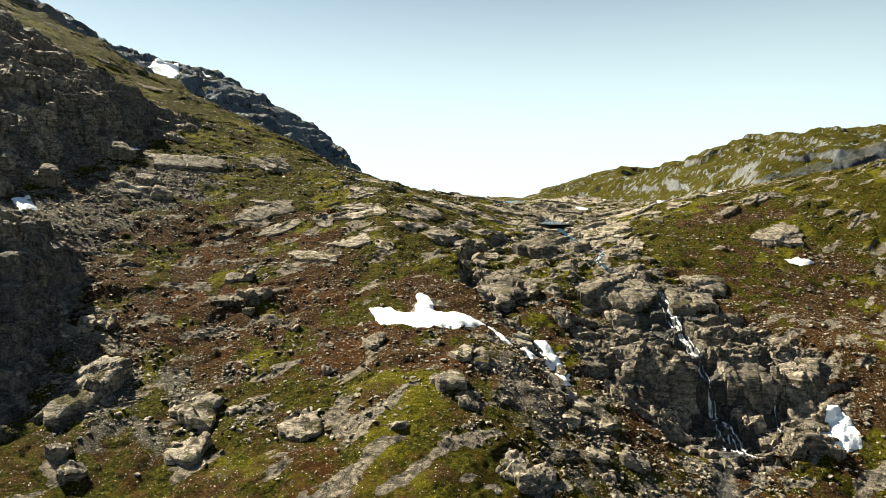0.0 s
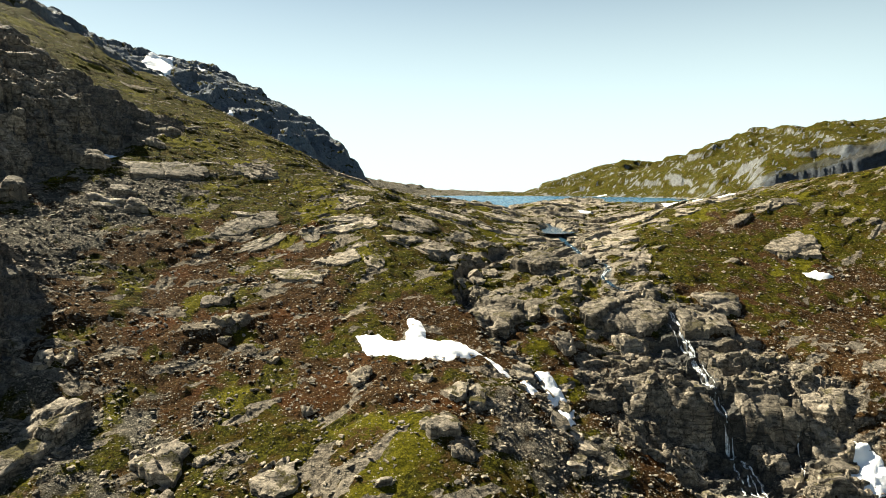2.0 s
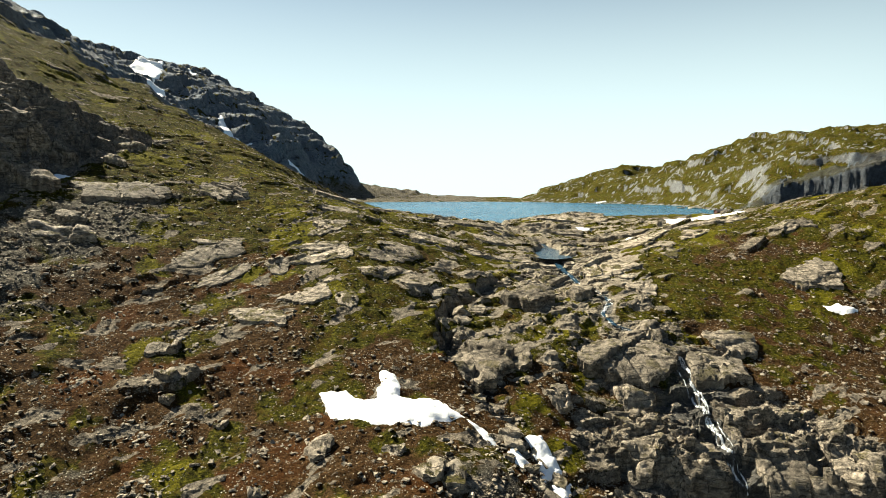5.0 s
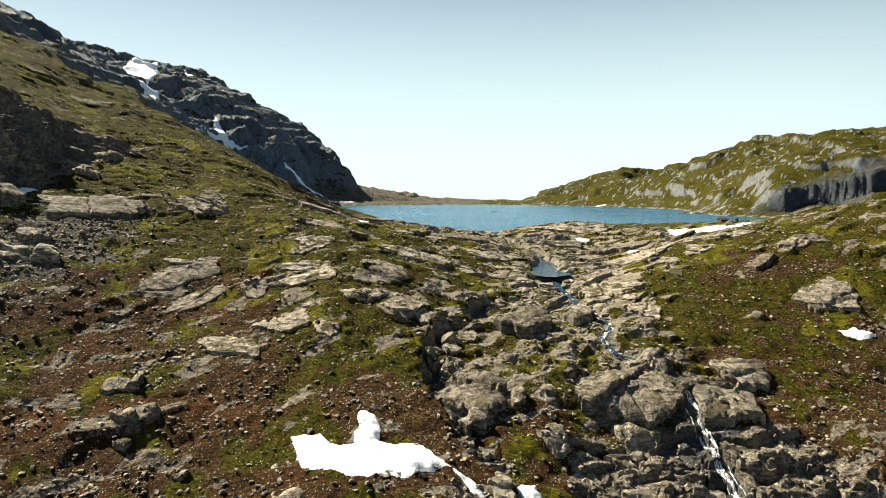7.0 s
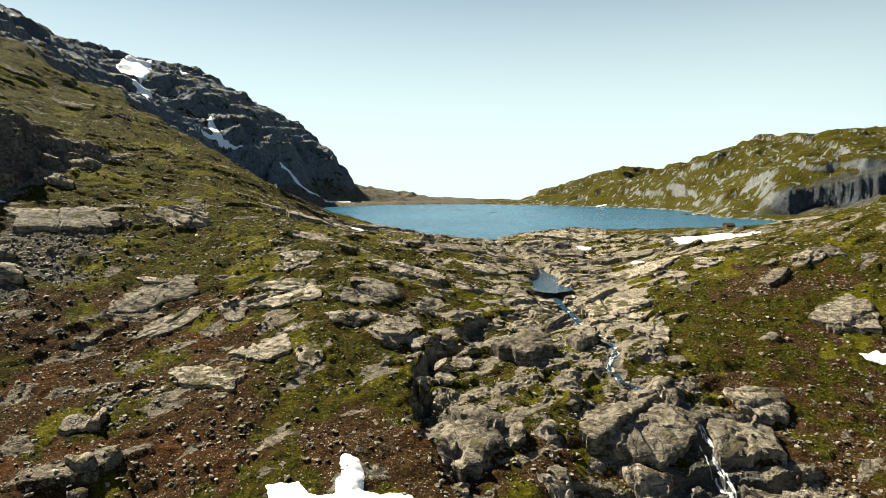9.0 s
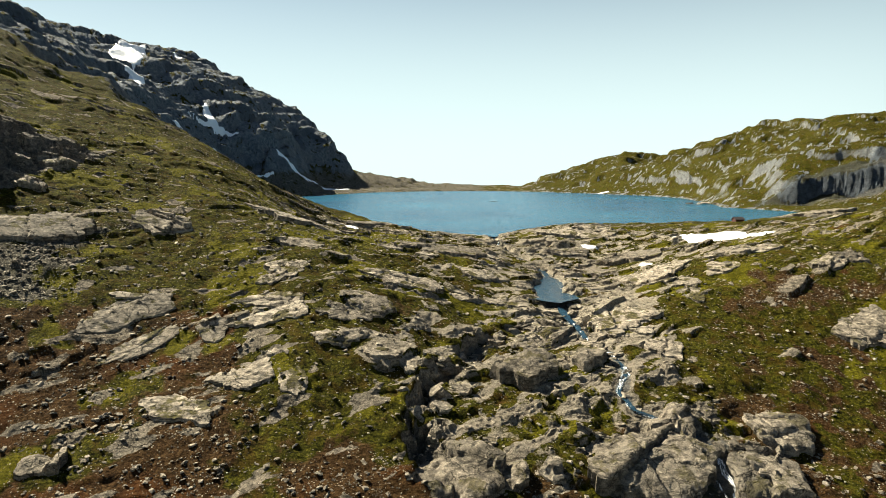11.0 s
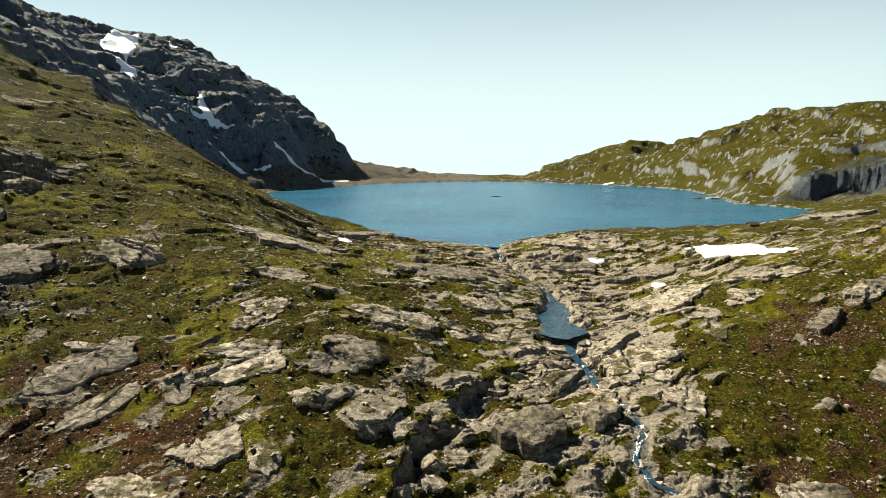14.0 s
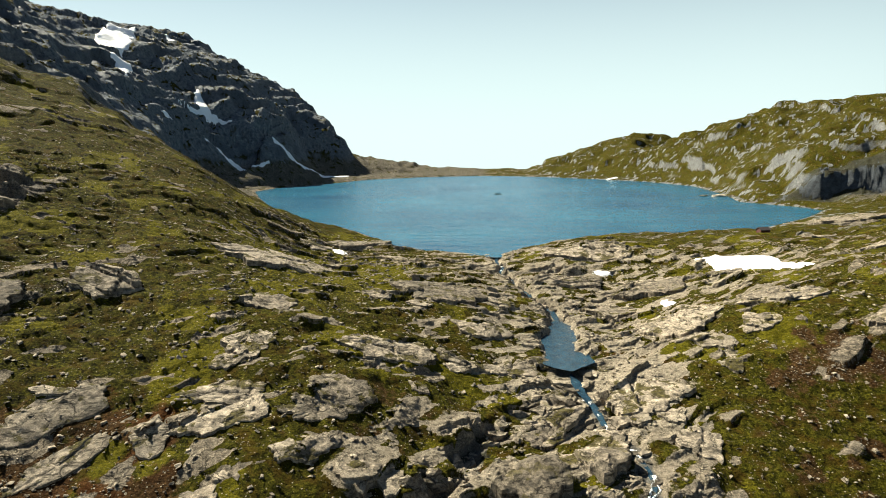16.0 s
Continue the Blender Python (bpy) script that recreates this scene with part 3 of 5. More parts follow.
        here = n_math(nt, "MULTIPLY", there, n_step(nt, n_math(nt, "ADD", cell.outputs["Distance"], n_math(nt, "MULTIPLY", n_math(nt, "SUBTRACT", n4, 0.5), 0.35)), 0.44, 0.32))
        tone = n_ramp(nt, part_rgb.outputs[1], [(0.0, (0.06, 0.054, 0.044)), (0.5, (0.22, 0.197, 0.155)), (1.0, (0.46, 0.42, 0.33))])
        col = n_mix(nt, here, col, tone)
        lump = n_math(nt, "MULTIPLY", here, 0.5 if scale > 2 else 1.0)
        lumps = lump if lumps is None else n_math(nt, "MAXIMUM", lumps, lump)
    hard = mask("rock", 0.42, 0.62, 0.8)
    # steep faces are bare
    nz = nodes.new("ShaderNodeSeparateXYZ")
    links.new(nodes.new("ShaderNodeNewGeometry").outputs["Normal"], nz.inputs[0])
    steep = n_step(nt, n_math(nt, "ADD", nz.outputs["Z"], n_math(nt, "MULTIPLY", wob, 0.25)), 0.66, 0.52)
    hard = n_math(nt, "MAXIMUM", hard, steep)
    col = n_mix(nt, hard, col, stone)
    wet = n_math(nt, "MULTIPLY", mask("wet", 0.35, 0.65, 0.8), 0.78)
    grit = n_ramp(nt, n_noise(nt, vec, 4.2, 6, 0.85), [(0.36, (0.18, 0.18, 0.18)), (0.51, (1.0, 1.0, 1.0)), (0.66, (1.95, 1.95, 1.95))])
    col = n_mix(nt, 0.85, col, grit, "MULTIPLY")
    # bluish darkening for wet rock, and for the shade painted on cliffs and gully
    wet_shade = nodes.new("ShaderNodeMix")
    wet_shade.data_type, wet_shade.blend_type = "RGBA", "MULTIPLY"
    links.new(wet, wet_shade.inputs[0])
    links.new(col, wet_shade.inputs[6])
    wet_shade.inputs[7].default_value = (0.22, 0.27, 0.33, 1)
    links.new(wet_shade.outputs[2], bsdf.inputs["Base Color"])
    links.new(n_math(nt, "SUBTRACT", 0.92, n_math(nt, "MULTIPLY", wet, 0.35)), bsdf.inputs["Roughness"])
    links.new(n_math(nt, "ADD", 0.03, n_math(nt, "MULTIPLY", wet, 0.3)), bsdf.inputs["Specular IOR Level"])
    soft = n_math(nt, "ADD", n_math(nt, "MULTIPLY", n3, 0.8), n_math(nt, "MULTIPLY", n4, 0.45))
    links.new(n_bump(nt, n_math(nt, "ADD", n_math(nt, "ADD", soft, n_math(nt, "MULTIPLY", lumps, 0.55)), n_math(nt, "MULTIPLY", relief, 0.6)), 0.9, 0.7), bsdf.inputs["Normal"])
    return m


def make_rock(name, tint, mossy=0.0):
    m, nodes, links, bsdf = material(name)
    nt = m.node_tree
    vec = nodes.new("ShaderNodeNewGeometry").outputs["Position"]
    col, relief = rock_colour(nt, vec, tint)
    rnd = nodes.new("ShaderNodeObjectInfo").outputs["Random"]
    isl = nodes.new("ShaderNodeNewGeometry").outputs["Random Per Island"]
    vary = n_math(nt, "ADD", n_math(nt, "MULTIPLY", n_math(nt, "ADD", rnd, isl), 0.55), 0.62)
    hsv = nodes.new("ShaderNodeHueSaturation")
    links.new(vary, hsv.inputs["Value"])
    links.new(col, hsv.inputs["Color"])
    # moss and soil in the hollows of the upper faces
    nz = nodes.new("ShaderNodeSeparateXYZ")
    links.new(nodes.new("ShaderNodeNewGeometry").outputs["Normal"], nz.inputs[0])
    moss = n_ramp(nt, n_noise(nt, vec, 1.7, 5, 0.7), [(0.32, (0.012, 0.011, 0.002)), (0.5, (0.048, 0.040, 0.006)), (0.7, (0.105, 0.090, 0.012))])
    grown = n_math(nt, "MULTIPLY", n_step(nt, n_math(nt, "ADD", n_noise(nt, vec, 0.22, 6, 0.66), n_math(nt, "MULTIPLY", isl, 0.04)), 0.55, 0.60), n_step(nt, nz.outputs["Z"], 0.62, 0.85))
    col = n_mix(nt, n_math(nt, "MULTIPLY", grown, mossy), hsv.outputs["Color"], moss)
    grit = n_ramp(nt, n_noise(nt, vec, 4.2, 6, 0.85), [(0.34, (0.40, 0.40, 0.40)), (0.52, (1.0, 1.0, 1.0)), (0.68, (1.5, 1.5, 1.5))])
    links.new(n_mix(nt, 0.75, col, grit, "MULTIPLY"), bsdf.inputs["Base Color"])
    bsdf.inputs["Roughness"].default_value = 0.85
    bsdf.inputs["Specular IOR Level"].default_value = 0.12
    links.new(n_bump(nt, relief, 1.0, 0.5), bsdf.inputs["Normal"])
    return m


def make_snow():
    m, nodes, links, bsdf = material("old_snow")
    nt = m.node_tree
    vec = nodes.new("ShaderNodeNewGeometry").outputs["Position"]
    a, b = n_noise(nt, vec, 0.5, 4), n_noise(nt, vec, 3.0, 3)
    links.new(n_mix(nt, n_math(nt, "MULTIPLY", n_step(nt, a, 0.5, 0.75), 0.35), (0.86, 0.87, 0.88), (0.70, 0.69, 0.66)), bsdf.inputs["Base Color"])
    bsdf.inputs["Roughness"].default_value = 0.7
    links.new(n_bump(nt, n_math(nt, "ADD", a, n_math(nt, "MULTIPLY", b, 0.3)), 0.5, 0.3), bsdf.inputs["Normal"])
    return m


def make_lake():
    m, nodes, links, bsdf = material("lake_water")
    nt = m.node_tree
    vec = nodes.new("ShaderNodeNewGeometry").outputs["Position"]
    wind = nodes.new("ShaderNodeMapping")
    wind.inputs["Scale"].default_value = (0.4, 1.6, 1)
    links.new(vec, wind.inputs["Vector"])
    patch = n_math(nt, "ADD", n_math(nt, "MULTIPLY", n_noise(nt, vec, 0.012, 3), 0.55), n_math(nt, "MULTIPLY", n_noise(nt, wind.outputs[0], 0.035, 5, 0.65), 0.45))
    links.new(n_ramp(nt, patch, [(0.36, (0.004, 0.046, 0.096)), (0.64, (0.014, 0.098, 0.158))]), bsdf.inputs["Base Color"])
    bsdf.inputs["Roughness"].default_value, bsdf.inputs["IOR"].default_value = 0.22, 1.33
    stretch = nodes.new("ShaderNodeMapping")
    stretch.inputs["Scale"].default_value = (0.35, 0.9, 1)
    links.new(vec, stretch.inputs["Vector"])
    waves = n_math(nt, "ADD", n_noise(nt, stretch.outputs[0], 0.9, 4, 0.6), n_math(nt, "MULTIPLY", n_noise(nt, stretch.outputs[0], 0.15, 3), 2.5))
    links.new(n_bump(nt, waves, 1.0, 0.8), bsdf.inputs["Normal"])
    return m


GROUND, SNOW, LAKE = make_ground(), make_snow(), make_lake()
ROCK, PALE = make_rock("grey_gneiss", 1.3), make_rock("pale_gneiss", 1.35)
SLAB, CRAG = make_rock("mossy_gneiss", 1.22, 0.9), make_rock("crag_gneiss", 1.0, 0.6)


# ---- the ground, one sheet to the horizon ----
def mesh_object(name, verts, faces, mat, parent=None, smooth=True):
    me = bpy.data.meshes.new(name)
    faces = np.asarray(faces, np.int32)
    me.vertices.add(len(verts))
    me.vertices.foreach_set("co", np.asarray(verts, np.float32).ravel())
    me.loops.add(faces.size)
    me.loops.foreach_set("vertex_index", faces.ravel())
    me.polygons.add(len(faces))
    me.polygons.foreach_set("loop_start", np.arange(len(faces), dtype=np.int32) * faces.shape[1])
    me.update(calc_edges=True)
    me.polygons.foreach_set("use_smooth", np.full(len(faces), smooth))
    me.materials.append(mat)
    ob = new(name, me)
    ob.parent = parent
    return ob


def grid_faces(rows, cols):
    i = np.arange(rows * cols).reshape(rows, cols)
    return np.stack([i[:-1, :-1], i[:-1, 1:], i[1:, 1:], i[1:, :-1]], -1).reshape(-1, 4)


def build_ground():
    ys, y = list(np.arange(-400, 60, 8.0)), 60.0
    while y < 4300:
        ys.append(y)
        y += 1.0 if y <= 84 else (0.44 if y < 240 else (min(0.44 * (y / 240) ** 1.8, 3.0) if y < 1150 else 0.06 * (y - 1100)))
    ys = np.array(ys)
    half = np.maximum(205, 15 + ys * 0.74)
    s = np.linspace(-1, 1, 860)
    X = half[:, None] * s[None, :] - 12 - 0.05 * ys[:, None] * step(330, 600, ys)[:, None]
    Y = np.repeat(ys[:, None], len(s), 1)
    # wide skirts
    X[:, 0], X[:, -1] = -3000, 3000
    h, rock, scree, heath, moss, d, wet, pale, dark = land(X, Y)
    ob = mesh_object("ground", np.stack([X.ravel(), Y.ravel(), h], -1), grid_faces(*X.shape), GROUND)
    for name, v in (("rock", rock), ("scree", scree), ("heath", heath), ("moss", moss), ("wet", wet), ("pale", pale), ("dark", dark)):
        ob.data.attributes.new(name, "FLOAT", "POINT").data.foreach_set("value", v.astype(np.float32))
    hardness = (rock * (1 - 0.5 * pale)).astype(np.float32)[grid_faces(*X.shape)].mean(1)
    ob.data.polygons.foreach_set("use_smooth", hardness < 0.45)      # bare rock keeps its edges
    return tagged(ob, "steep alpine slope of moss, heath and grey rock ledges", "ground", kind="structure")


build_ground()


def build_lake():
    # the sheet keeps to the lake's own hollow
    px, py = [p[0] for p in SHORE], [p[1] for p in SHORE]
    rings = 24
    cx, cy = 20.0, 640.0
    verts, n = [], 240
    t = np.linspace(0, len(SHORE), n, endpoint=False)
    ex, ey = np.interp(t, range(len(SHORE) + 1), px + px[:1]), np.interp(t, range(len(SHORE) + 1), py + py[:1])
    out = np.stack([ex - cx, ey - cy], -1)
    out = out * (1 + 6.0 / np.linalg.norm(out, axis=1, keepdims=True))
    for r in np.linspace(0.02, 1, rings):
        verts.append(np.stack([cx + out[:, 0] * r, cy + out[:, 1] * r, np.zeros(n)], -1))
    i = np.arange(rings * n).reshape(rings, n)
    j = np.roll(i, -1, 1)
    faces = np.stack([i[:-1], i[1:], j[1:], j[:-1]], -1).reshape(-1, 4)
    ob = mesh_object("lake_water", np.concatenate(verts), faces, LAKE)
    return tagged(ob, "blue mountain lake with small wind ripples", "lake", kind="structure")


build_lake()


# ---- rocks ----
def ico(sub):
    bm = bmesh.new()
    bmesh.ops.create_icosphere(bm, subdivisions=sub, radius=1.0)
    bm.verts.ensure_lookup_table()
    v = np.array([w.co[:] for w in bm.verts])
    f = np.array([[w.index for w in p.verts] for p in bm.faces])
    bm.free()
    return v, f


ICO = {n: ico(n) for n in (2, 3, 4)}


def rock_shape(seed, size, sub=3, flat=0.35, bumps=0.10):
    """A broken, angular stone: a ball cut by planes, stretched to size, with worn edges. Its upper face is flattish."""
    rng = np.random.default_rng(seed)
    v, f = ICO[sub]
    v = v.copy()
    low = (v[:, 2] < 0) & (np.hypot(v[:, 0], v[:, 1]) > 0.25)
    v[low, :2] /= np.sqrt(np.maximum(1 - v[low, 2:] ** 2, 0.05))
    cuts = [(np.array([rng.normal() * 0.12, rng.normal() * 0.12, 1.0]), flat + 0.1 * rng.random())]
    side0 = rng.random() * 6.28
    sides = int(rng.integers(4, 7))
    for i in range(sides):
        a = side0 + i * 6.28 / sides + rng.normal() * 0.35
        cuts.append((np.array([math.cos(a), math.sin(a), rng.normal() * 0.25 - 0.05]), 0.42 + 0.4 * rng.random()))
    for i in range(6):
        n = rng.normal(size=3)
        cuts.append((n, 0.72 + 0.2 * rng.random()))
    for n, d in cuts:
        n = n / np.linalg.norm(n)
        over = np.maximum(v @ n - d, 0)
        v = v - over[:, None] * n * 0.97
    v = v / np.abs(v).max(0)
    v = v * np.array(size)
    scale = max(size)
    w = v * (2.2 / scale)
    push = gnoise(w[:, 0] + w[:, 2] * 0.7 + seed, w[:, 1] - w[:, 2] * 0.6, seed) + 0.5 * gnoise(w[:, 0] * 2.7 + w[:, 2], w[:, 1] * 2.7 + seed + w[:, 2], seed + 1)
    v = v * (1 + bumps * push[:, None])
    v[:, 2] += 0.22 * size[2] * gnoise(w[:, 0] * 1.5 + 3, w[:, 1] * 1.5, seed + 2) + 0.10 * size[2] * gnoise(w[:, 0] * 4.0, w[:, 1] * 4.0 + 3, seed + 3)
    return v, f


def lie_on(x, y, long):
    """Height and slope of the ground under something long metres wide."""
    e = max(long * 0.3, 0.6)
    xs = np.array([x, x + e, x - e, x, x])
    ys = np.array([y, y, y, y + e, y - e])
    h = land(xs, ys)[0]
    return float(np.median(h)), (h[1] - h[2]) / (2 * e), (h[3] - h[4]) / (2 * e)


def place_rock(name, x, y, long, wide, thick, turn, seed, mat, label, category, group, tilt=0.09, sub=3, flat=0.35, sink=0.45, level=0.9):
    z, gx, gy = lie_on(x, y, long)
    v, f = rock_shape(seed, (long / 2, wide / 2, thick), sub, flat)
    ob = mesh_object(name, v, f, mat, smooth=sub > 2)
    if sub > 2:
        ob.data.set_sharp_from_angle(angle=radians(32))
    n = Vector((-gx * level - tilt * 0.8, -gy * level + tilt, 1)).normalized()
    turned = n.to_track_quat("Z", "Y").to_matrix().to_4x4() @ Matrix.Rotation(radians(turn), 4, "Z")
    ob.matrix_world = Matrix.Translation((x, y, z - thick * sink)) @ turned
    return tagged(ob, label, category, group)


def place_slab(x, y, long, wide, rise, turn, seed, mat, label, group, name="rock_slab", follow=0.4):
    """Bedrock standing out of the slope: a jointed slab with a broken outline, level with the turf behind and a scarp in front."""
    rng = np.random.default_rng(seed)
    half_long, half_wide = long / 2, wide / 2
    k = int(rng.integers(5, 9))
    facing, off = rng.random() * 6.28 + np.arange(k) * 6.283 / k + rng.normal(size=k) * 0.3, rng.uniform(0.74, 1.0, k)
    m = int(np.clip(long / 0.45, 9, 46))
    g = np.linspace(-1, 1, m)
    g = np.concatenate([[-1.05], g, [1.05]])
    gu, gv = np.meshgrid(g, g)
    gu, gv = gu.ravel(), gv.ravel()
    r, th = np.maximum(np.abs(gu), np.abs(gv)), np.arctan2(gv, gu)
    c = np.cos(th[:, None] - facing[None])
    reach = np.min(np.where(c > 0.08, off / np.maximum(c, 0.08), 9), axis=1)
    reach = np.minimum(reach, 1.25) * (1 + 0.16 * gnoise(np.cos(th) * 3 + seed, np.sin(th) * 3, seed) + 0.05 * gnoise(np.cos(th) * 14, np.sin(th) * 14 + seed, seed))
    u, v = np.minimum(r, 1.02) * reach * np.cos(th), np.minimum(r, 1.02) * reach * np.sin(th)
    ct, st = math.cos(radians(turn)), math.sin(radians(turn))
    px, py = x + u * half_long * ct - v * half_wide * st, y + u * half_long * st + v * half_wide * ct
    h = land(px, py)[0]
    fit = np.stack([u, v, np.ones(len(u))], -1)
    plane = fit @ np.linalg.lstsq(fit, h, rcond=None)[0]
    top = plane + follow * (h - plane) + rise * (np.clip(1.9 * (0.5 - 0.5 * v + 0.12 * u), 0, 0.9) - 0.16 + 0.18 * gnoise(px / 4.5, py / 4.5, seed + 9))
    for i in range(int(rng.integers(2, 5))):
        a = rng.normal() * 0.3 + (1.57 if i % 2 else 0.15)
        d = (u * math.cos(a) * half_long + v * math.sin(a) * half_wide) - rng.uniform(-0.6, 0.6) * (half_long if i % 2 == 0 else half_wide)
        d = d + 0.5 * gnoise(px / 2.5, py / 2.5, seed + i)
        top = top + rise * rng.uniform(-0.2, 0.2) * np.sign(d) - min(0.4, 0.3 * rise) * np.exp(-(d / 0.3) ** 2)
    top = top + (fbm(px / 3.1, py / 3.1, 3, seed) * 0.10 + fbm(px / 1.1, py / 1.1, 2, seed + 5) * 0.06) * min(rise, 1.8)
    top = top - 0.10 * rise * np.clip((r - 0.9) / 0.1, 0, 1)
    top = np.where(r > 1.01, np.minimum(top, h) - 1.2, top)
    ob = mesh_object(name, np.stack([px - x, py - y, top], -1), grid_faces(len(g), len(g)), mat)
    z = float(top.min())
    for vert in ob.data.vertices:
        vert.co.z -= z
    ob.data.set_sharp_from_angle(angle=radians(28))
    ob.location = (x, y, z)
    return tagged(ob, label, "rock", group)


for i, (x, y, long, wide, turn) in enumerate([
        (-63.8, 105.7, 17.8, 10.4, 74), (-44.0, 106.7, 7.7, 9.6, 44), (-41.2, 98.0, 6.6, 8.2, 20),
        (-77.9, 122.1, 4.5, 5.6, 61), (-71.3, 120.4, 4.2, 5.2, 41), (-68.5, 122.9, 3.7, 4.6, 37), (-58.7, 93.3, 3.9, 4.9, 30),
        (-55.1, 90.7, 3.3, 4.1, 20), (-100.5, 219.7, 6.8, 6.1, 0), (-105.9, 236.9, 8.5, 7.6, 0), (-67.1, 217.8, 15.2, 11.0, -10),
        (-90.2, 182.9, 7.2, 6.5, 0), (-89.2, 176.4, 17.1, 6.6, 10)]):
    place_slab(x, y, long, wide, 0.2 * min(long, wide) + 0.7, turn, 100 + i, SLAB, "grey gneiss slab tilted out of the slope", "rocks left slope")
for i, (x, y, long, wide, turn) in enumerate([
        (-193.2, 275.7, 21.4, 19.2, 10), (-163.7, 243.5, 23.3, 20.9, 15), (-129.2, 204.8, 15.2, 13.6, 20), (-135.7, 193.6, 16.8, 15.1, 10),
        (-121.3, 178.8, 13.6, 10.4, 10), (-205.3, 285.6, 16.8, 15.1, 5), (-120.2, 201.0, 11.1, 9.9, 30), (-158.8, 220.3, 13.0, 11.6, 0),
        (-140.6, 243.1, 11.1, 9.9, 20), (-139.2, 213.4, 12.1, 10.8, 0), (-118.8, 165.0, 11.2, 10.0, 5), (-86.3, 124.6, 9.5, 5.1, 10)]):
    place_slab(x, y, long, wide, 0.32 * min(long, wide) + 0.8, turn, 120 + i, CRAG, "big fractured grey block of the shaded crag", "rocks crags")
for i, (x, y, long, wide, turn) in enumerate([
        (-16.6, 127.4, 5.0, 6.2, 18), (-1.1, 113.3, 6.9, 6.5, 45), (0.4, 122.6, 4.4, 5.5, 35), (3.9, 122.5, 4.5, 5.6, 46),
        (2.6, 109.8, 5.0, 4.6, 18), (9.7, 99.1, 8.0, 4.7, 51), (13.0, 98.3, 9.5, 4.9, 47), (-5.0, 127.0, 3.7, 3.3, 0),
        (-47.0, 140.6, 4.0, 3.6, 0), (-45.3, 136.6, 2.7, 2.4, 0), (-34.1, 132.4, 2.6, 2.3, 0), (-23.9, 119.4, 3.0, 2.7, 0),
        (-37.4, 108.1, 2.9, 2.6, 0), (-8.8, 102.0, 3.4, 1.9, 0), (-51.7, 149.2, 6.9, 6.2, 6), (-24.7, 104.8, 6.4, 8.0, 16)]):
    place_slab(x, y, long, wide, 0.2 * min(long, wide) + 0.6, turn, 140 + i, SLAB, "lichen-spotted grey rock on the mossy knoll", "rocks lower knoll")
for i, (x, y, long, wide, turn) in enumerate([
        (18.2, 184.5, 15.0, 12.5, 38), (37.3, 163.8, 23.1, 15.0, 26), (57.6, 166.1, 11.2, 10.1, -25), (56.2, 166.7, 11.7, 14.6, -12),
        (59.2, 143.2, 10.6, 12.3, 1), (31.3, 193.3, 8.9, 11.1, -29), (22.4, 149.4, 5.7, 6.9, 28), (15.7, 157.2, 5.2, 6.5, 11),
        (45.6, 142.4, 9.9, 11.4, 9), (43.2, 173.6, 8.5, 7.6, 20), (62.3, 177.3, 12.2, 11.5, 10), (7.0, 156.2, 14.3, 17.9, 34),
        (21.6, 158.8, 3.9, 4.9, 22)]):
    place_slab(x, y, long, wide, 0.16 * min(long, wide) + 0.8, turn, 160 + i, CRAG, "cracked grey bedrock slab beside the waterfall", "rocks by the fall")
for i, (x, y, long, wide, turn) in enumerate([
        (44.1, 138.3, 12.6, 2.7, 5), (45.0, 137.6, 9.2, 3.2, -15), (59.6, 141.8, 9.5, 8.6, 0), (72.7, 145.3, 8.8, 11.0, -19),
        (47.5, 125.0, 4.3, 3.9, 0), (43.9, 125.7, 3.7, 3.3, 0), (31.4, 112.6, 4.9, 4.4, 0), (50.8, 122.5, 3.9, 3.5, 0),
        (71.1, 143.8, 4.9, 4.4, 0), (37.0, 153.9, 7.3, 6.5, -10), (21.4, 149.3, 3.8, 3.4, 0), (43.1, 147.0, 5.9, 5.2, -20)]):
    place_slab(x, y, long, wide, 0.16 * min(long, wide) + 0.8, turn, 180 + i, CRAG, "broken dark grey rock block below the waterfall", "rocks below the fall")
for i, (x, y, long, wide, turn) in enumerate([
        (-66.4, 216.9, 13.7, 11.4, 10), (-31.5, 204.0, 8.8, 9.7, -6), (-34.4, 198.2, 5.2, 5.1, 34), (-33.4, 221.0, 12.6, 9.4, 18),
        (-40.1, 181.4, 6.7, 6.1, 22), (-14.8, 192.7, 17.1, 8.3, 44), (-11.6, 197.4, 5.4, 4.8, 10), (-16.3, 181.4, 10.4, 4.5, 41),
        (-7.6, 179.2, 6.6, 6.0, 31), (-2.8, 180.8, 5.1, 6.2, 34), (-6.5, 214.1, 18.7, 9.4, 22), (-14.5, 243.5, 6.9, 8.6, 21),
        (-26.3, 174.7, 2.1, 1.9, 0), (-56.1, 188.2, 11.7, 3.2, 20), (-38.3, 161.9, 14.1, 6.6, -16),
        (-29.7, 169.7, 11.2, 8.6, 17), (-20.7, 167.7, 5.6, 6.4, 34), (-7.7, 179.5, 7.6, 5.5, 45),
        (-31.4, 191.0, 14.0, 6.2, 6)]):
    place_slab(x, y, long, wide, 0.05 * min(long, wide) + 0.28, turn, 200 + i, SLAB, "pale weathered rock slab sunk in the moss", "rocks middle left")
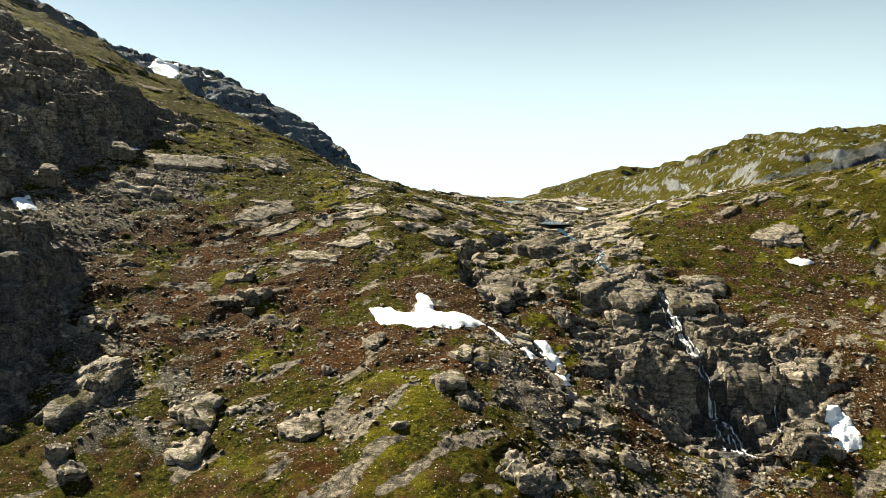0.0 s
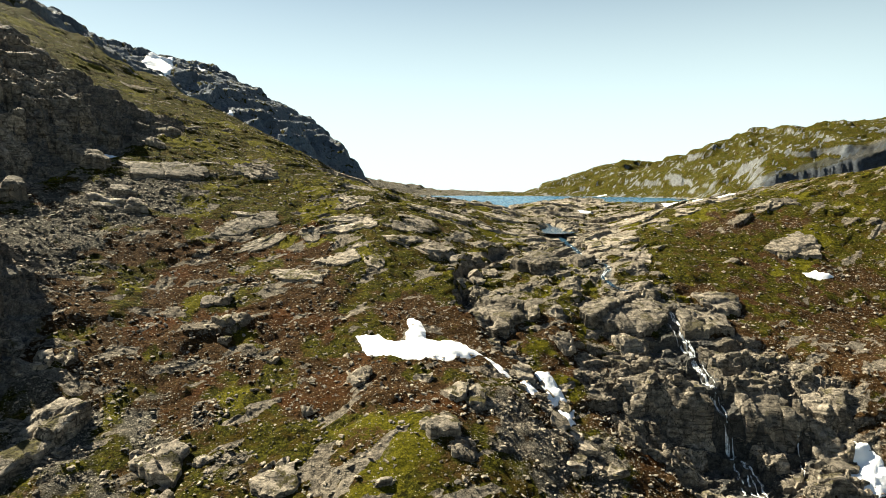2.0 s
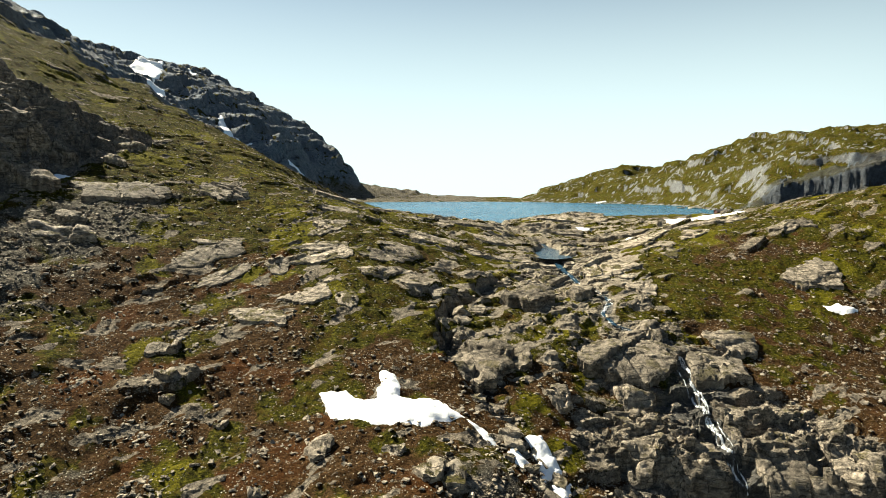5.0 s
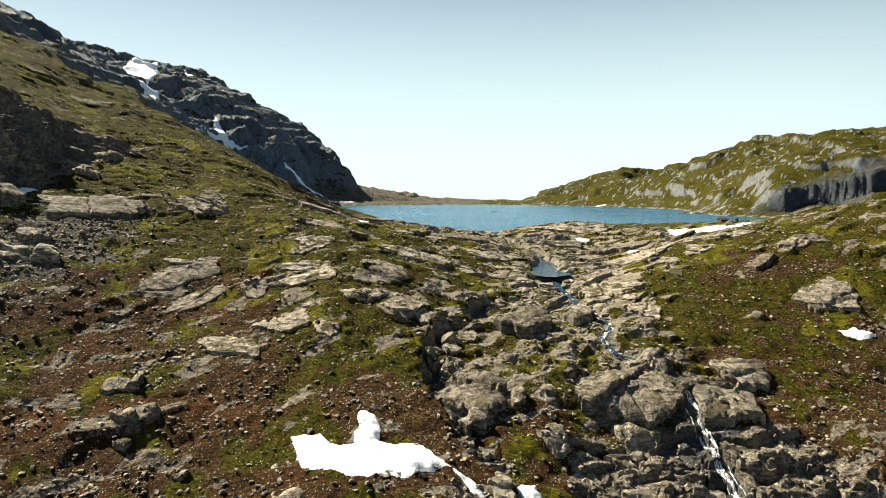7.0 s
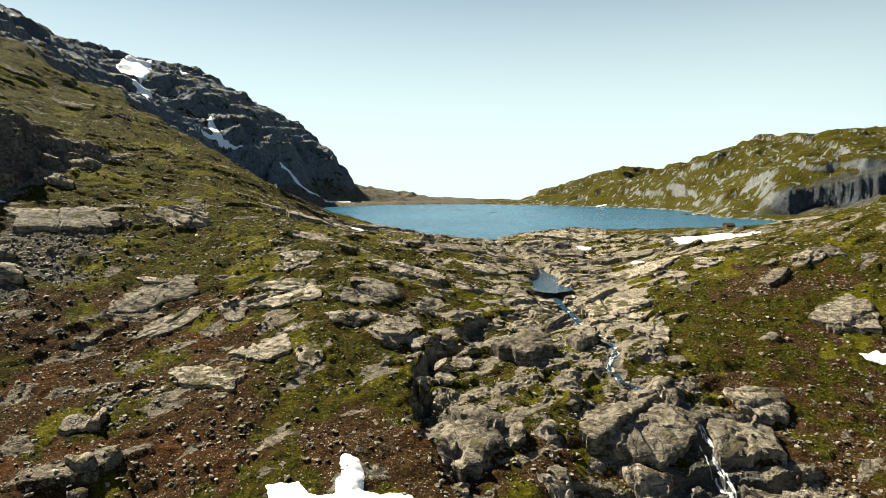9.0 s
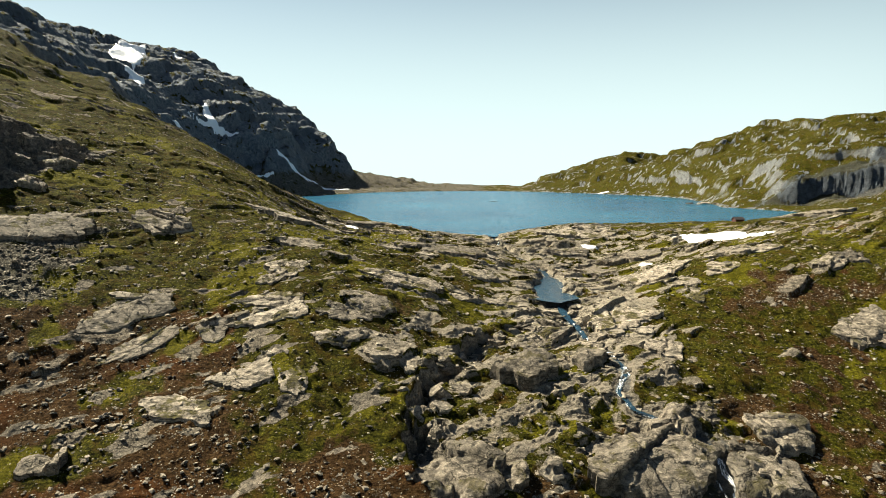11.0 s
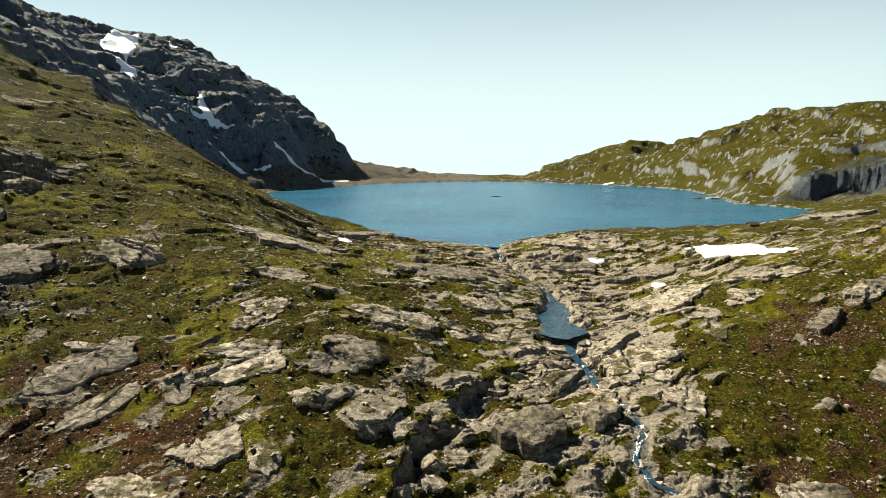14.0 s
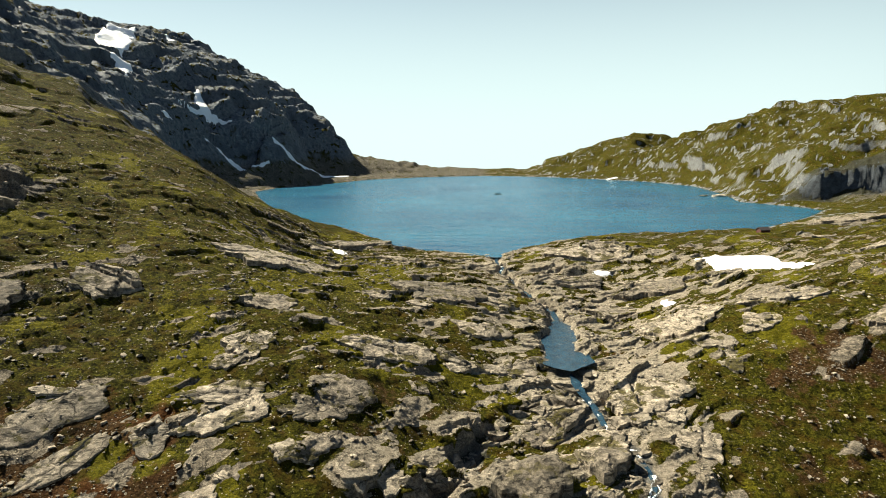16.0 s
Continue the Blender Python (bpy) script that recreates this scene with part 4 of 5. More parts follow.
for i, (x, y, long, wide, turn) in enumerate([
        (-0.9, 257.7, 23.1, 26.9, 12), (-4.2, 242.2, 6.3, 5.7, 0), (-0.8, 204.3, 4.0, 3.6, 0), (4.6, 219.6, 6.3, 5.7, 0),
        (10.7, 234.9, 14.2, 9.4, 18), (5.4, 216.2, 5.1, 4.6, 0), (12.7, 220.5, 7.4, 5.0, 10), (18.1, 222.7, 8.3, 7.5, 2),
        (14.4, 257.7, 9.4, 8.0, 0), (-18.5, 301.0, 10.2, 9.1, 0), (-31.6, 275.9, 9.1, 8.2, 0), (-33.4, 319.8, 7.4, 6.6, 0),
        (-47.2, 272.7, 10.3, 9.3, 0), (-46.0, 305.8, 8.7, 7.8, 0), (-44.7, 257.4, 34.4, 23.3, 71), (-36.8, 326.7, 39.1, 15.2, 58)]):
    place_slab(x, y, long, wide, 0.05 * min(long, wide) + 0.28, turn, 220 + i, SLAB, "pale rounded rock slab among grass tufts", "rocks middle")
for i, (x, y, long, wide, turn) in enumerate([
        (21.8, 203.0, 15.7, 8.5, 43), (24.5, 192.0, 7.0, 6.0, 30), (32.6, 198.8, 9.1, 8.2, 40), (42.2, 212.9, 16.3, 14.9, -15),
        (38.2, 205.8, 7.7, 6.9, -5), (45.2, 268.8, 17.8, 14.6, 22), (28.8, 240.9, 4.8, 4.3, 0), (24.2, 225.3, 4.3, 3.9, 0),
        (23.8, 213.7, 12.2, 3.3, 39), (35.6, 225.5, 6.6, 3.2, 10), (48.6, 199.0, 8.4, 10.5, -16), (45.7, 206.1, 5.9, 5.3, 0),
        (63.1, 297.4, 20.3, 8.2, 0), (55.0, 333.5, 15.6, 13.6, 0), (49.4, 328.4, 33.6, 26.2, 13), (60.3, 289.2, 24.7, 19.0, 21),
        (39.9, 295.4, 19.2, 10.1, 36)]):
    place_slab(x, y, long, wide, 0.07 * min(long, wide) + 0.35, turn, 240 + i, SLAB, "smooth pale bedrock slab beside the brook", "rocks by the brook")
for i, (x, y, long, wide, turn) in enumerate([
        (73.6, 237.7, 8.6, 10.8, -24), (61.6, 231.2, 7.5, 9.4, -4), (61.3, 221.4, 4.6, 5.8, 14), (85.3, 250.2, 16.0, 11.6, 5),
        (76.0, 253.4, 10.0, 9.0, 15), (57.2, 235.6, 9.8, 8.3, 0), (70.2, 234.7, 5.0, 4.5, 40), (85.2, 296.1, 12.2, 10.5, 0),
        (174.5, 392.5, 21.4, 19.2, 10), (125.0, 288.3, 12.5, 11.2, 10), (143.4, 357.9, 14.0, 12.6, 0), (65.3, 258.4, 8.5, 7.6, 0),
        (59.1, 249.9, 18.9, 23.6, -20), (177.1, 409.9, 35.9, 37.5, 31), (82.8, 252.5, 19.6, 15.2, -21)]):
    place_slab(x, y, long, wide, 0.05 * min(long, wide) + 0.28, turn, 260 + i, SLAB, "pale flat rock showing through the brown turf", "rocks right slope")
for i, (x, y, long, wide, turn) in enumerate([
        (96.4, 209.0, 15.2, 13.6, 21), (92.2, 208.0, 8.5, 10.6, -11), (97.2, 231.0, 10.1, 7.2, 0), (62.4, 226.1, 3.9, 3.5, 0),
        (103.1, 234.1, 8.6, 7.8, 0), (73.0, 238.7, 6.5, 5.8, 0)]):
    place_slab(x, y, long, wide, 0.08 * min(long, wide) + 0.5, turn, 280 + i, CRAG, "dark split crag on the dry slope", "rocks right crags")


place_slab(-88.5, 203.0, 25.0, 17.0, 1.3, 24, 300, SLAB, "large smooth grey slab with a mossy top below the crag", "ledges left slope", follow=0.05)
place_slab(-58.0, 183.0, 19.0, 8.0, 0.6, 48, 301, SLAB, "dark ledge with a deep crevice under it", "ledges left slope")
place_slab(-51.5, 176.5, 23.0, 5.0, 0.4, 50, 302, SLAB, "long narrow pale slab below the crevice", "ledges left slope")
place_slab(-30.0, 186.0, 16.0, 7.0, 0.6, 30, 303, SLAB, "pale weathered rock slab sunk in the moss", "rocks middle left")


place_slab(29.5, 219.5, 11.0, 4.0, 0.9, 8, 304, SLAB, "low worn slab damming the pool", "rocks by the brook")
place_slab(22.5, 226.0, 7.0, 5.0, 0.8, 40, 305, SLAB, "low worn slab beside the pool", "rocks by the brook")


# ---- blocks jutting from the crags and beds beside the fall ----
def build_blocks(name, count, seed, area, sizes, thick, turn, mat, label, group):
    rng = np.random.default_rng(seed)
    made = 0
    while made < count:
        x, y = rng.uniform(area[0], area[1]), rng.uniform(area[2], area[3])
        if name == "bedrock_slab" and rng.random() > spot(np.array([x]), np.array([y]), 53, 141, 25, 17, 0, 0.3)[0]:
            continue
        if line_distance(np.array([x]), np.array([y]), BROOK)[0][0] < (2.2 if y > 142 else 4.6) + sizes[0] / 3:
            continue
        long = rng.uniform(*sizes)
        place_slab(x, y, long, long * rng.uniform(0.45, 0.8), rng.uniform(*thick), turn + rng.normal() * 14, seed + made, mat, label, group, name)
        made += 1


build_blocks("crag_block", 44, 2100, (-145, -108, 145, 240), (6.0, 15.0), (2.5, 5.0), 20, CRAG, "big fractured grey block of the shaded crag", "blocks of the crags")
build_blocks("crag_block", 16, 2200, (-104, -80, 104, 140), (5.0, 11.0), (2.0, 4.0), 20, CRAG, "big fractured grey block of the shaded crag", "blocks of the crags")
build_blocks("bedrock_slab", 80, 2300, (32, 76, 127, 156), (2.6, 8.0), (1.0, 2.8), -14, CRAG, "layered grey bedrock slab beside the waterfall", "slabs by the waterfall")


def build_rubble(count, seed):
    rng = np.random.default_rng(seed)
    for i in range(count):
        k = rng.uniform(0, len(GULLY) - 1)
        x, y = (float(np.interp(k, range(len(GULLY)), [p[j] for p in GULLY])) for j in (0, 1))
        size = rng.uniform(1.4, 5.2)
        place_rock("fallen_block", x + rng.uniform(-3.5, 5.0), y + rng.normal() * 2, size, size * rng.uniform(0.5, 0.85), 0.4 * size, rng.uniform(0, 180), 3100 + i, CRAG, "angular grey block fallen into the cleft", "rock", "fallen blocks in the cleft", tilt=0.15, sub=2, flat=0.45, sink=0.2)


build_rubble(85, 61)


# ---- small boulders, one by one ----
def scatter(count, seed, area, keep, tries=5):
    """Places drawn over an area (x0, x1, y0, y1), kept by their chance."""
    rng = np.random.default_rng(seed)
    n = count * tries
    x, y = rng.uniform(area[0], area[1], n), rng.uniform(area[2], area[3], n)
    h, rock, scree, heath, moss, d, wet, pale, dark = land(x, y)
    db = line_distance(x, y, BROOK)[0]
    p = keep(x, y, rock, scree, heath, moss) * (d > 1.5) * (db > 2.2) * (0.3 + 0.7 * step(-0.25, 0.35, fbm(x / 9, y / 7, 3, 171)))
    ok = rng.random(n) < p
    return x[ok][:count], y[ok][:count], h[ok][:count], rng


def build_boulders():
    kinds = []
    for i in range(12):
        v, f = rock_shape(700 + i, (1.0, 0.72, 0.45), 2, 0.5, 0.05)
        me = mesh_object("boulder", v, f, PALE if i % 3 == 0 else ROCK, smooth=False)
        kinds.append(me)
    x, y, h, rng = scatter(270, 71, (-125, 118, 100, 330), lambda x, y, r, s, b, m: (0.10 + 0.5 * s + 0.25 * r) * (1 - 0.8 * spot(x, y, 78, 225, 32, 58, 0, 0.4)), 14)
    for i in range(len(x)):
        me = kinds[i % 12]
        ob = me if i < 12 else copy_thing(me, Matrix())
        size = 0.35 + 0.75 * rng.random() ** 3
        ob.matrix_world = Matrix.Translation((x[i], y[i], h[i] + 0.12 * size)) @ Euler((rng.normal() * 0.25, rng.normal() * 0.25, rng.random() * 6.28)).to_matrix().to_4x4() @ Matrix.Diagonal((size, size, size, 1))
        tagged(ob, "loose angular grey boulder lying on the slope", "boulder", "loose boulders on the slope")


build_boulders()


def build_scree(name, count, seed, area, keep, sizes, mat, label):
    """Loose stones past counting, each with its own edges, in one mesh."""
    x, y, h, rng = scatter(count, seed, area, keep)
    n = len(x)
    cube = np.array([(-1, -1, -1), (1, -1, -1), (1, 1, -1), (-1, 1, -1), (-1, -1, 1), (1, -1, 1), (1, 1, 1), (-1, 1, 1)], float)
    quads = np.array([(4, 5, 6, 7), (0, 1, 5, 4), (1, 2, 6, 5), (2, 3, 7, 6), (3, 0, 4, 7)])
    size = sizes[0] + (sizes[1] - sizes[0]) * rng.random(n) ** 4.5
    v = cube[None] * (1 + 0.0 * size[:, None, None]) * rng.uniform(0.55, 1.0, (n, 8, 3))
    v[:, 4:, :2] *= rng.uniform(0.45, 0.95, (n, 1, 2))
    v = v * np.stack([size, size * rng.uniform(0.5, 0.95, n), size * rng.uniform(0.13, 0.36, n)], -1)[:, None, :] * 0.62
    a, b, c = rng.random(n) * 6.283, rng.normal(size=n) * 0.3, rng.normal(size=n) * 0.3
    vx, vy, vz = v[..., 0], v[..., 1], v[..., 2]
    vy, vz = vy * np.cos(b)[:, None] - vz * np.sin(b)[:, None], vy * np.sin(b)[:, None] + vz * np.cos(b)[:, None]
    vx, vz = vx * np.cos(c)[:, None] - vz * np.sin(c)[:, None], vx * np.sin(c)[:, None] + vz * np.cos(c)[:, None]
    vx, vy = vx * np.cos(a)[:, None] - vy * np.sin(a)[:, None], vx * np.sin(a)[:, None] + vy * np.cos(a)[:, None]
    verts = np.stack([vx + x[:, None], vy + y[:, None], vz + h[:, None] + 0.12 * size[:, None]], -1).reshape(-1, 3)
    faces = (quads[None] + 8 * np.arange(n)[:, None, None]).reshape(-1, 4)
    ob = mesh_object(name, verts, faces, mat, smooth=False)
    return tagged(ob, label, "scree", kind="stuff")


build_scree("scree", 24000, 81, (-130, 122, 92, 345), lambda x, y, r, s, b, m: np.clip(0.03 + 0.8 * s + 0.12 * r + 0.05 * b, 0, 1), (0.18, 1.05), ROCK, "angular grey scree stones strewn over the slope")
build_scree("pale_stones", 52000, 82, (-130, 122, 100, 340), lambda x, y, r, s, b, m: np.clip(0.10 + 0.55 * s + 0.14 * b + 0.12 * step(-90, -30, x - 0.25 * (y - 240)) * (1 - 0.9 * spot(x, y, 78, 225, 32, 58, 0, 0.4)), 0, 1), (0.17, 1.15), PALE, "pale lichen-grey stones lying in the moss")


# ---- old snow ----
def build_snow(outline, thick, label, cell=0.4, edge=1.0, wob=0.8):
    """A patch of snow that drapes the ground inside a closed outline."""
    o = np.array(outline, float)
    lo, hi = o.min(0) - 2 * edge, o.max(0) + 2 * edge
    X, Y = np.meshgrid(np.arange(lo[0], hi[0], cell), np.arange(lo[1], hi[1], cell))
    x, y = X.ravel(), Y.ravel()
    best, inside = np.full(x.shape, 1e9), np.zeros(x.shape, bool)
    for (ax, ay), (bx, by) in zip(outline, outline[1:] + outline[:1]):
        dx, dy = bx - ax, by - ay
        s = np.clip(((x - ax) * dx + (y - ay) * dy) / (dx * dx + dy * dy), 0, 1)
        best = np.minimum(best, (x - ax - s * dx) ** 2 + (y - ay - s * dy) ** 2)
        inside ^= ((ay > y) != (by > y)) & (x < ax + (y - ay) * dx / (dy or 1e-9))
    sd = np.where(inside, 1, -1) * np.sqrt(best) + wob * 0.5 * gnoise(x / (2.2 * wob), y / (2.2 * wob), 7) + 0.25 * wob * gnoise(x / (0.8 * wob), y / (0.8 * wob), 8)
    h = land(x, y)[0]
    if cell >= 1:        # deep snow evens out the ledges
        h = np.maximum(h - 0.5, sum(land(x + 5 * math.cos(a), y + 5 * math.sin(a))[0] for a in range(6)) / 6)
    z = h + np.where(sd > 0, 0.25 * thick + (0.3 if cell >= 1 else 0.0) + thick * (1 - np.exp(-np.maximum(sd, 0) / edge)), sd * 1.2 * thick + 0.25 * thick) + 0.05 * gnoise(x / 1.5, y / 1.5, 9)
    faces = grid_faces(*X.shape)
    faces = faces[(sd[faces] > -0.6 * edge).any(1)]
    used = np.unique(faces)
    index = np.zeros(len(x), np.int64)
    index[used] = np.arange(len(used))
    ob = mesh_object("snow_patch", np.stack([x, y, z], -1)[used], index[faces], SNOW)
    return tagged(ob, label, "snow patch", "old snow patches")


build_snow([(-19.6, 140.5), (-15.4, 141.2), (-12.3, 138.6), (-9.5, 139.5), (-9.7, 145.7), (-7.5, 145.6), (-5.8, 140.3), (0.6, 140.7), (5.2, 137.2), (-1.4, 133), (-8.4, 132.5), (-16.5, 134.3)], 0.5, "large melting snow patch in the hollow", 0.4, 0.8, 0.8)
build_snow([(5.9, 136.6), (9, 135.6), (10.7, 133.5), (9.5, 133.1)], 0.3, "thin snow strip in the gully", 0.3, 0.5, 0.8)
build_snow([(13, 133.8), (15.6, 132.5), (15, 129.8), (12.6, 132.3)], 0.3, "thin snow strip in the gully", 0.3, 0.5, 0.8)
build_snow([(15.9, 137.8), (18.2, 139.2), (21.2, 133.6), (18.2, 130.6)], 0.5, "narrow snow tongue between wet rocks", 0.3, 0.5, 0.8)
build_snow([(19.4, 130.3), (22.2, 132.1), (22, 128.5), (20.2, 126.3)], 0.4, "small round snow rest between wet rocks", 0.3, 0.5, 0.8)
build_snow([(73.8, 136.7), (76.9, 135.9), (78.5, 131.8), (77.9, 129.1), (74.9, 128.1), (69.6, 129.8), (69.7, 132), (73.1, 132.4)], 0.6, "white snow patch below the rock wall", 0.4, 0.8, 0.8)
build_snow([(92.5, 197), (95.3, 196.5), (99.5, 195), (96.4, 193.8), (93.2, 194.7)], 0.4, "small snow patch on the dry slope", 0.4, 0.6, 0.8)
build_snow([(83.1, 319.1), (90.7, 321.3), (96.7, 316.4), (103, 304.4), (101.4, 292.9), (103.7, 278), (98.7, 278.4), (93.1, 292.5), (87.8, 296.4), (84.7, 299.7), (85.5, 308.1)], 0.35, "long white snow patch near the lake", 0.5, 0.7, 0.8)
build_snow([(46.2, 304), (49.8, 307.2), (52.8, 305.6), (49.6, 302.8)], 0.4, "small snow patch among the slabs", 0.4, 0.6, 0.8)
build_snow([(60.1, 272.3), (62.4, 274.5), (63.4, 269.1), (60.1, 266.7)], 0.4, "small snow patch among the slabs", 0.4, 0.6, 0.8)
build_snow([(-41.4, 308.5), (-38.1, 309.2), (-35.3, 303.9), (-37.8, 303.2)], 0.4, "small snow patch among the slabs", 0.5, 0.6, 0.8)
build_snow([(-108.4, 151.8), (-106.3, 155), (-101.8, 151.2), (-102.7, 147.3)], 0.4, "snow rest in the shade of the crags", 0.4, 0.6, 0.8)
build_snow([(-108.7, 202.4), (-106.7, 205.4), (-104.1, 204.1), (-105.3, 198.5)], 0.4, "snow rest in the shade of the crags", 0.4, 0.6, 0.8)
build_snow([(-392, 762), (-421.3, 839.5), (-409.1, 878.2), (-364.2, 783.2), (-360.1, 731.3)], 1.2, "broad snowfield under the summit", 2, 2, 3.2)
build_snow([(-330.1, 682), (-342.5, 718), (-328.4, 707.5), (-320, 698.5), (-300.8, 653.9), (-326.9, 682.9)], 0.8, "snow gully on the dark mountain wall", 1.5, 1.2, 3.2)
build_snow([(-292.2, 765.3), (-295.6, 782.6), (-271.9, 756.2), (-252.7, 767.7), (-252.8, 762.9), (-265.6, 758.4), (-273.5, 743.3), (-289.2, 718.9), (-288.2, 721.6), (-276.6, 740.6)], 0.8, "slanting snow band on the mountain wall", 1.2, 1.1, 3.2)
build_snow([(-220.8, 789.9), (-217.1, 795.8), (-199.1, 809.8), (-190.6, 822.6), (-185.3, 877.6), (-158.3, 890.5), (-159.1, 880.7), (-183.9, 858), (-191.7, 814), (-203.4, 800.6)], 0.8, "slanting snow band at the mountain's foot", 1.0, 1.1, 3.2)
build_snow([(-251.8, 696.5), (-250.6, 700), (-241.9, 715.5), (-230.2, 731.1), (-214.8, 763.3), (-214.6, 758.8), (-230.3, 728.1), (-242.7, 710.3)], 0.8, "slanting snow band at the mountain's foot", 1.0, 1.1, 3.2)
build_snow([(-269.9, 652.9), (-269.5, 660.3), (-266, 658.4), (-265.6, 651.5)], 0.8, "snow fleck on the dark mountain wall", 1.0, 1.1, 3.2)
build_snow([(-410.6, 955.2), (-397.5, 958.5), (-388.9, 933.5), (-402.5, 943.7)], 1.0, "snow fleck on the mountain's edge", 1.5, 1.2, 3.2)
build_snow([(148.5, 862), (159, 864), (160.5, 860), (150, 857.5)], 0.3, "small snow patch on the far shore", 1.0, 1.05, 3.2)


# ---- brook, pool and waterfall ----
def make_brook():
    m, nodes, links, bsdf = material("brook_water")
    nt = m.node_tree
    vec = nodes.new("ShaderNodeNewGeometry").outputs["Position"]
    a = n_noise(nt, vec, 0.5, 4)
    links.new(n_ramp(nt, a, [(0.35, (0.012, 0.030, 0.050)), (0.7, (0.026, 0.066, 0.100))]), bsdf.inputs["Base Color"])
    bsdf.inputs["Roughness"].default_value, bsdf.inputs["IOR"].default_value = 0.14, 1.33
    links.new(n_bump(nt, n_noise(nt, vec, 1.4, 5, 0.65), 1.0, 0.35), bsdf.inputs["Normal"])
    return m


def make_foam():
    m, nodes, links, bsdf = material("white_water")
    nt = m.node_tree
    vec = nodes.new("ShaderNodeNewGeometry").outputs["Position"]
    a, b = n_noise(nt, vec, 2.5, 5, 0.7), n_noise(nt, vec, 9.0, 3, 0.7)
    links.new(n_ramp(nt, a, [(0.36, (0.16, 0.17, 0.17)), (0.52, (0.80, 0.83, 0.85))]), bsdf.inputs["Base Color"])
    bsdf.inputs["Roughness"].default_value = 0.4
    # the rock shows between the threads
    fine = nodes.new("ShaderNodeMapping")
    fine.inputs["Scale"].default_value = (5.0, 0.7, 0.5)
    links.new(vec, fine.inputs["Vector"])
    links.new(n_step(nt, n_noise(nt, fine.outputs[0], 1.2, 4, 0.7), 0.40, 0.54), bsdf.inputs["Alpha"])
    links.new(n_bump(nt, b, 0.6, 0.15), bsdf.inputs["Normal"])
    return m


BROOK_WATER, FOAM = make_brook(), make_foam()
WET = make_rock("wet_dark_rock", 0.45)


def along_brook(s):
    n = range(len(BROOK))
    return np.interp(s, n, [p[0] for p in BROOK]), np.interp(s, n, [p[1] for p in BROOK]), np.interp(s, n, [p[2] for p in BROOK]), np.interp(s, n, BROOK_HALF)


def water_strip(name, s0, s1, rows, grow, lift, label, flat=None):
    """A sheet of running water along the brook from point s0 to s1."""
    s = np.linspace(s0, s1, rows)
    x, y, z, half = along_brook(s)
    tx, ty = np.gradient(x), np.gradient(y)
    ln = np.hypot(tx, ty) + 1e-9
    nx, ny = ty / ln, -tx / ln
    cols = 9
    verts = []
    for i in range(rows):
        for c in np.linspace(-1, 1, cols):
            w = half[i] * grow * min(1, 0.08 + 5 * min(i, rows - 1 - i) / rows) * (1 + 0.25 * gnoise(np.array([s[i] * 3.0]), np.array([c * 2.0]), 6)[0])
            verts.append((x[i] + nx[i] * c * w, y[i] + ny[i] * c * w, (z[i] if flat is None else flat) + lift))
    return tagged(mesh_object(name, verts, grid_faces(rows, cols), BROOK_WATER), label, "water", kind="structure")


water_strip("brook_water", 0.0, 9.1, 150, 1.1, 0.05, "clear brook running out of the lake")
water_strip("pool_water", 8.6, 11.3, 60, 1.9, 0.0, "still dark-blue pool between rock slabs", flat=-5.6)
water_strip("brook_water", 11.2, 14.5, 60, 0.8, -0.2, "dark water between wet slabs")
water_strip("brook_water", 14.4, 20.2, 110, 0.6, -0.22, "thin brook tumbling over dark rock")


def strand(parent, name, line, wide, seed):
    """A ribbon of white water that follows the rock, ragged at its edges."""
    line = np.array(line, float)
    n = 14 * (len(line) - 1)
    q = np.linspace(0, len(line) - 1, n)
    x = np.interp(q, range(len(line)), line[:, 0]) + 0.55 * gnoise(q * 1.9, q * 0 + seed, seed)
    y = np.interp(q, range(len(line)), line[:, 1])
    h = land(x, y)[0]
    for _ in range(3):
        h[1:-1] = np.minimum(h[1:-1], 0.5 * (h[:-2] + h[2:]) + 0.25)
        h[1:-1] = np.maximum(h[1:-1], 0.5 * (h[:-2] + h[2:]) - 0.25)
    w = wide * (0.75 + 0.6 * gnoise(q * 2.7, q * 0 + 3.3, seed + 1))
    verts = []
    for i in range(n):
        for c in (-1, -0.4, 0.4, 1):
            k = c * w[i] * (1 + 0.3 * math.sin(i * 2.3 + c * 5 + seed))
            verts.append((x[i] + k, y[i] + 0.1 * c, h[i] + 0.30 - 0.12 * abs(c)))
    return mesh_object(name, verts, grid_faces(n, 4), FOAM, parent)


def build_fall(lines, wide, label, x, y, seed):
    ob = new("waterfall")
    tagged(ob, label, "waterfall")
    for i, line in enumerate(lines):
        strand(ob, "strand", line, wide * (1.0, 0.5, 0.8, 0.45, 0.7, 0.4, 0.7, 0.5, 0.6, 0.5)[i], seed + 7 * i)
    return ob


build_fall([[(48.6, 168), (49.8, 162), (49.6, 156), (49.4, 150)],
            [(49.4, 167), (50.3, 160), (50.2, 153), (50.8, 147), (50.6, 141)],
            [(49.0, 158), (49.8, 151), (51.2, 145), (51.4, 140)],
            [(50.0, 156), (51.2, 149), (52.4, 143), (52.8, 139)],
            [(49.6, 152), (50.2, 146), (51.8, 140), (53.4, 136)],
            [(47.2, 167), (47.4, 163), (48.6, 158)],
            [(53.0, 139), (52.4, 135), (52.8, 131), (52.0, 127)],
            [(53.6, 139), (54.4, 134), (54.0, 129), (54.6, 126)],
            [(54.2, 138), (56.0, 133), (56.4, 129), (57.6, 126)],
            [(53.8, 137), (55.2, 132), (55.0, 127)]], 0.42, "white waterfall in thin strands over dark rock", 50, 160, 3)
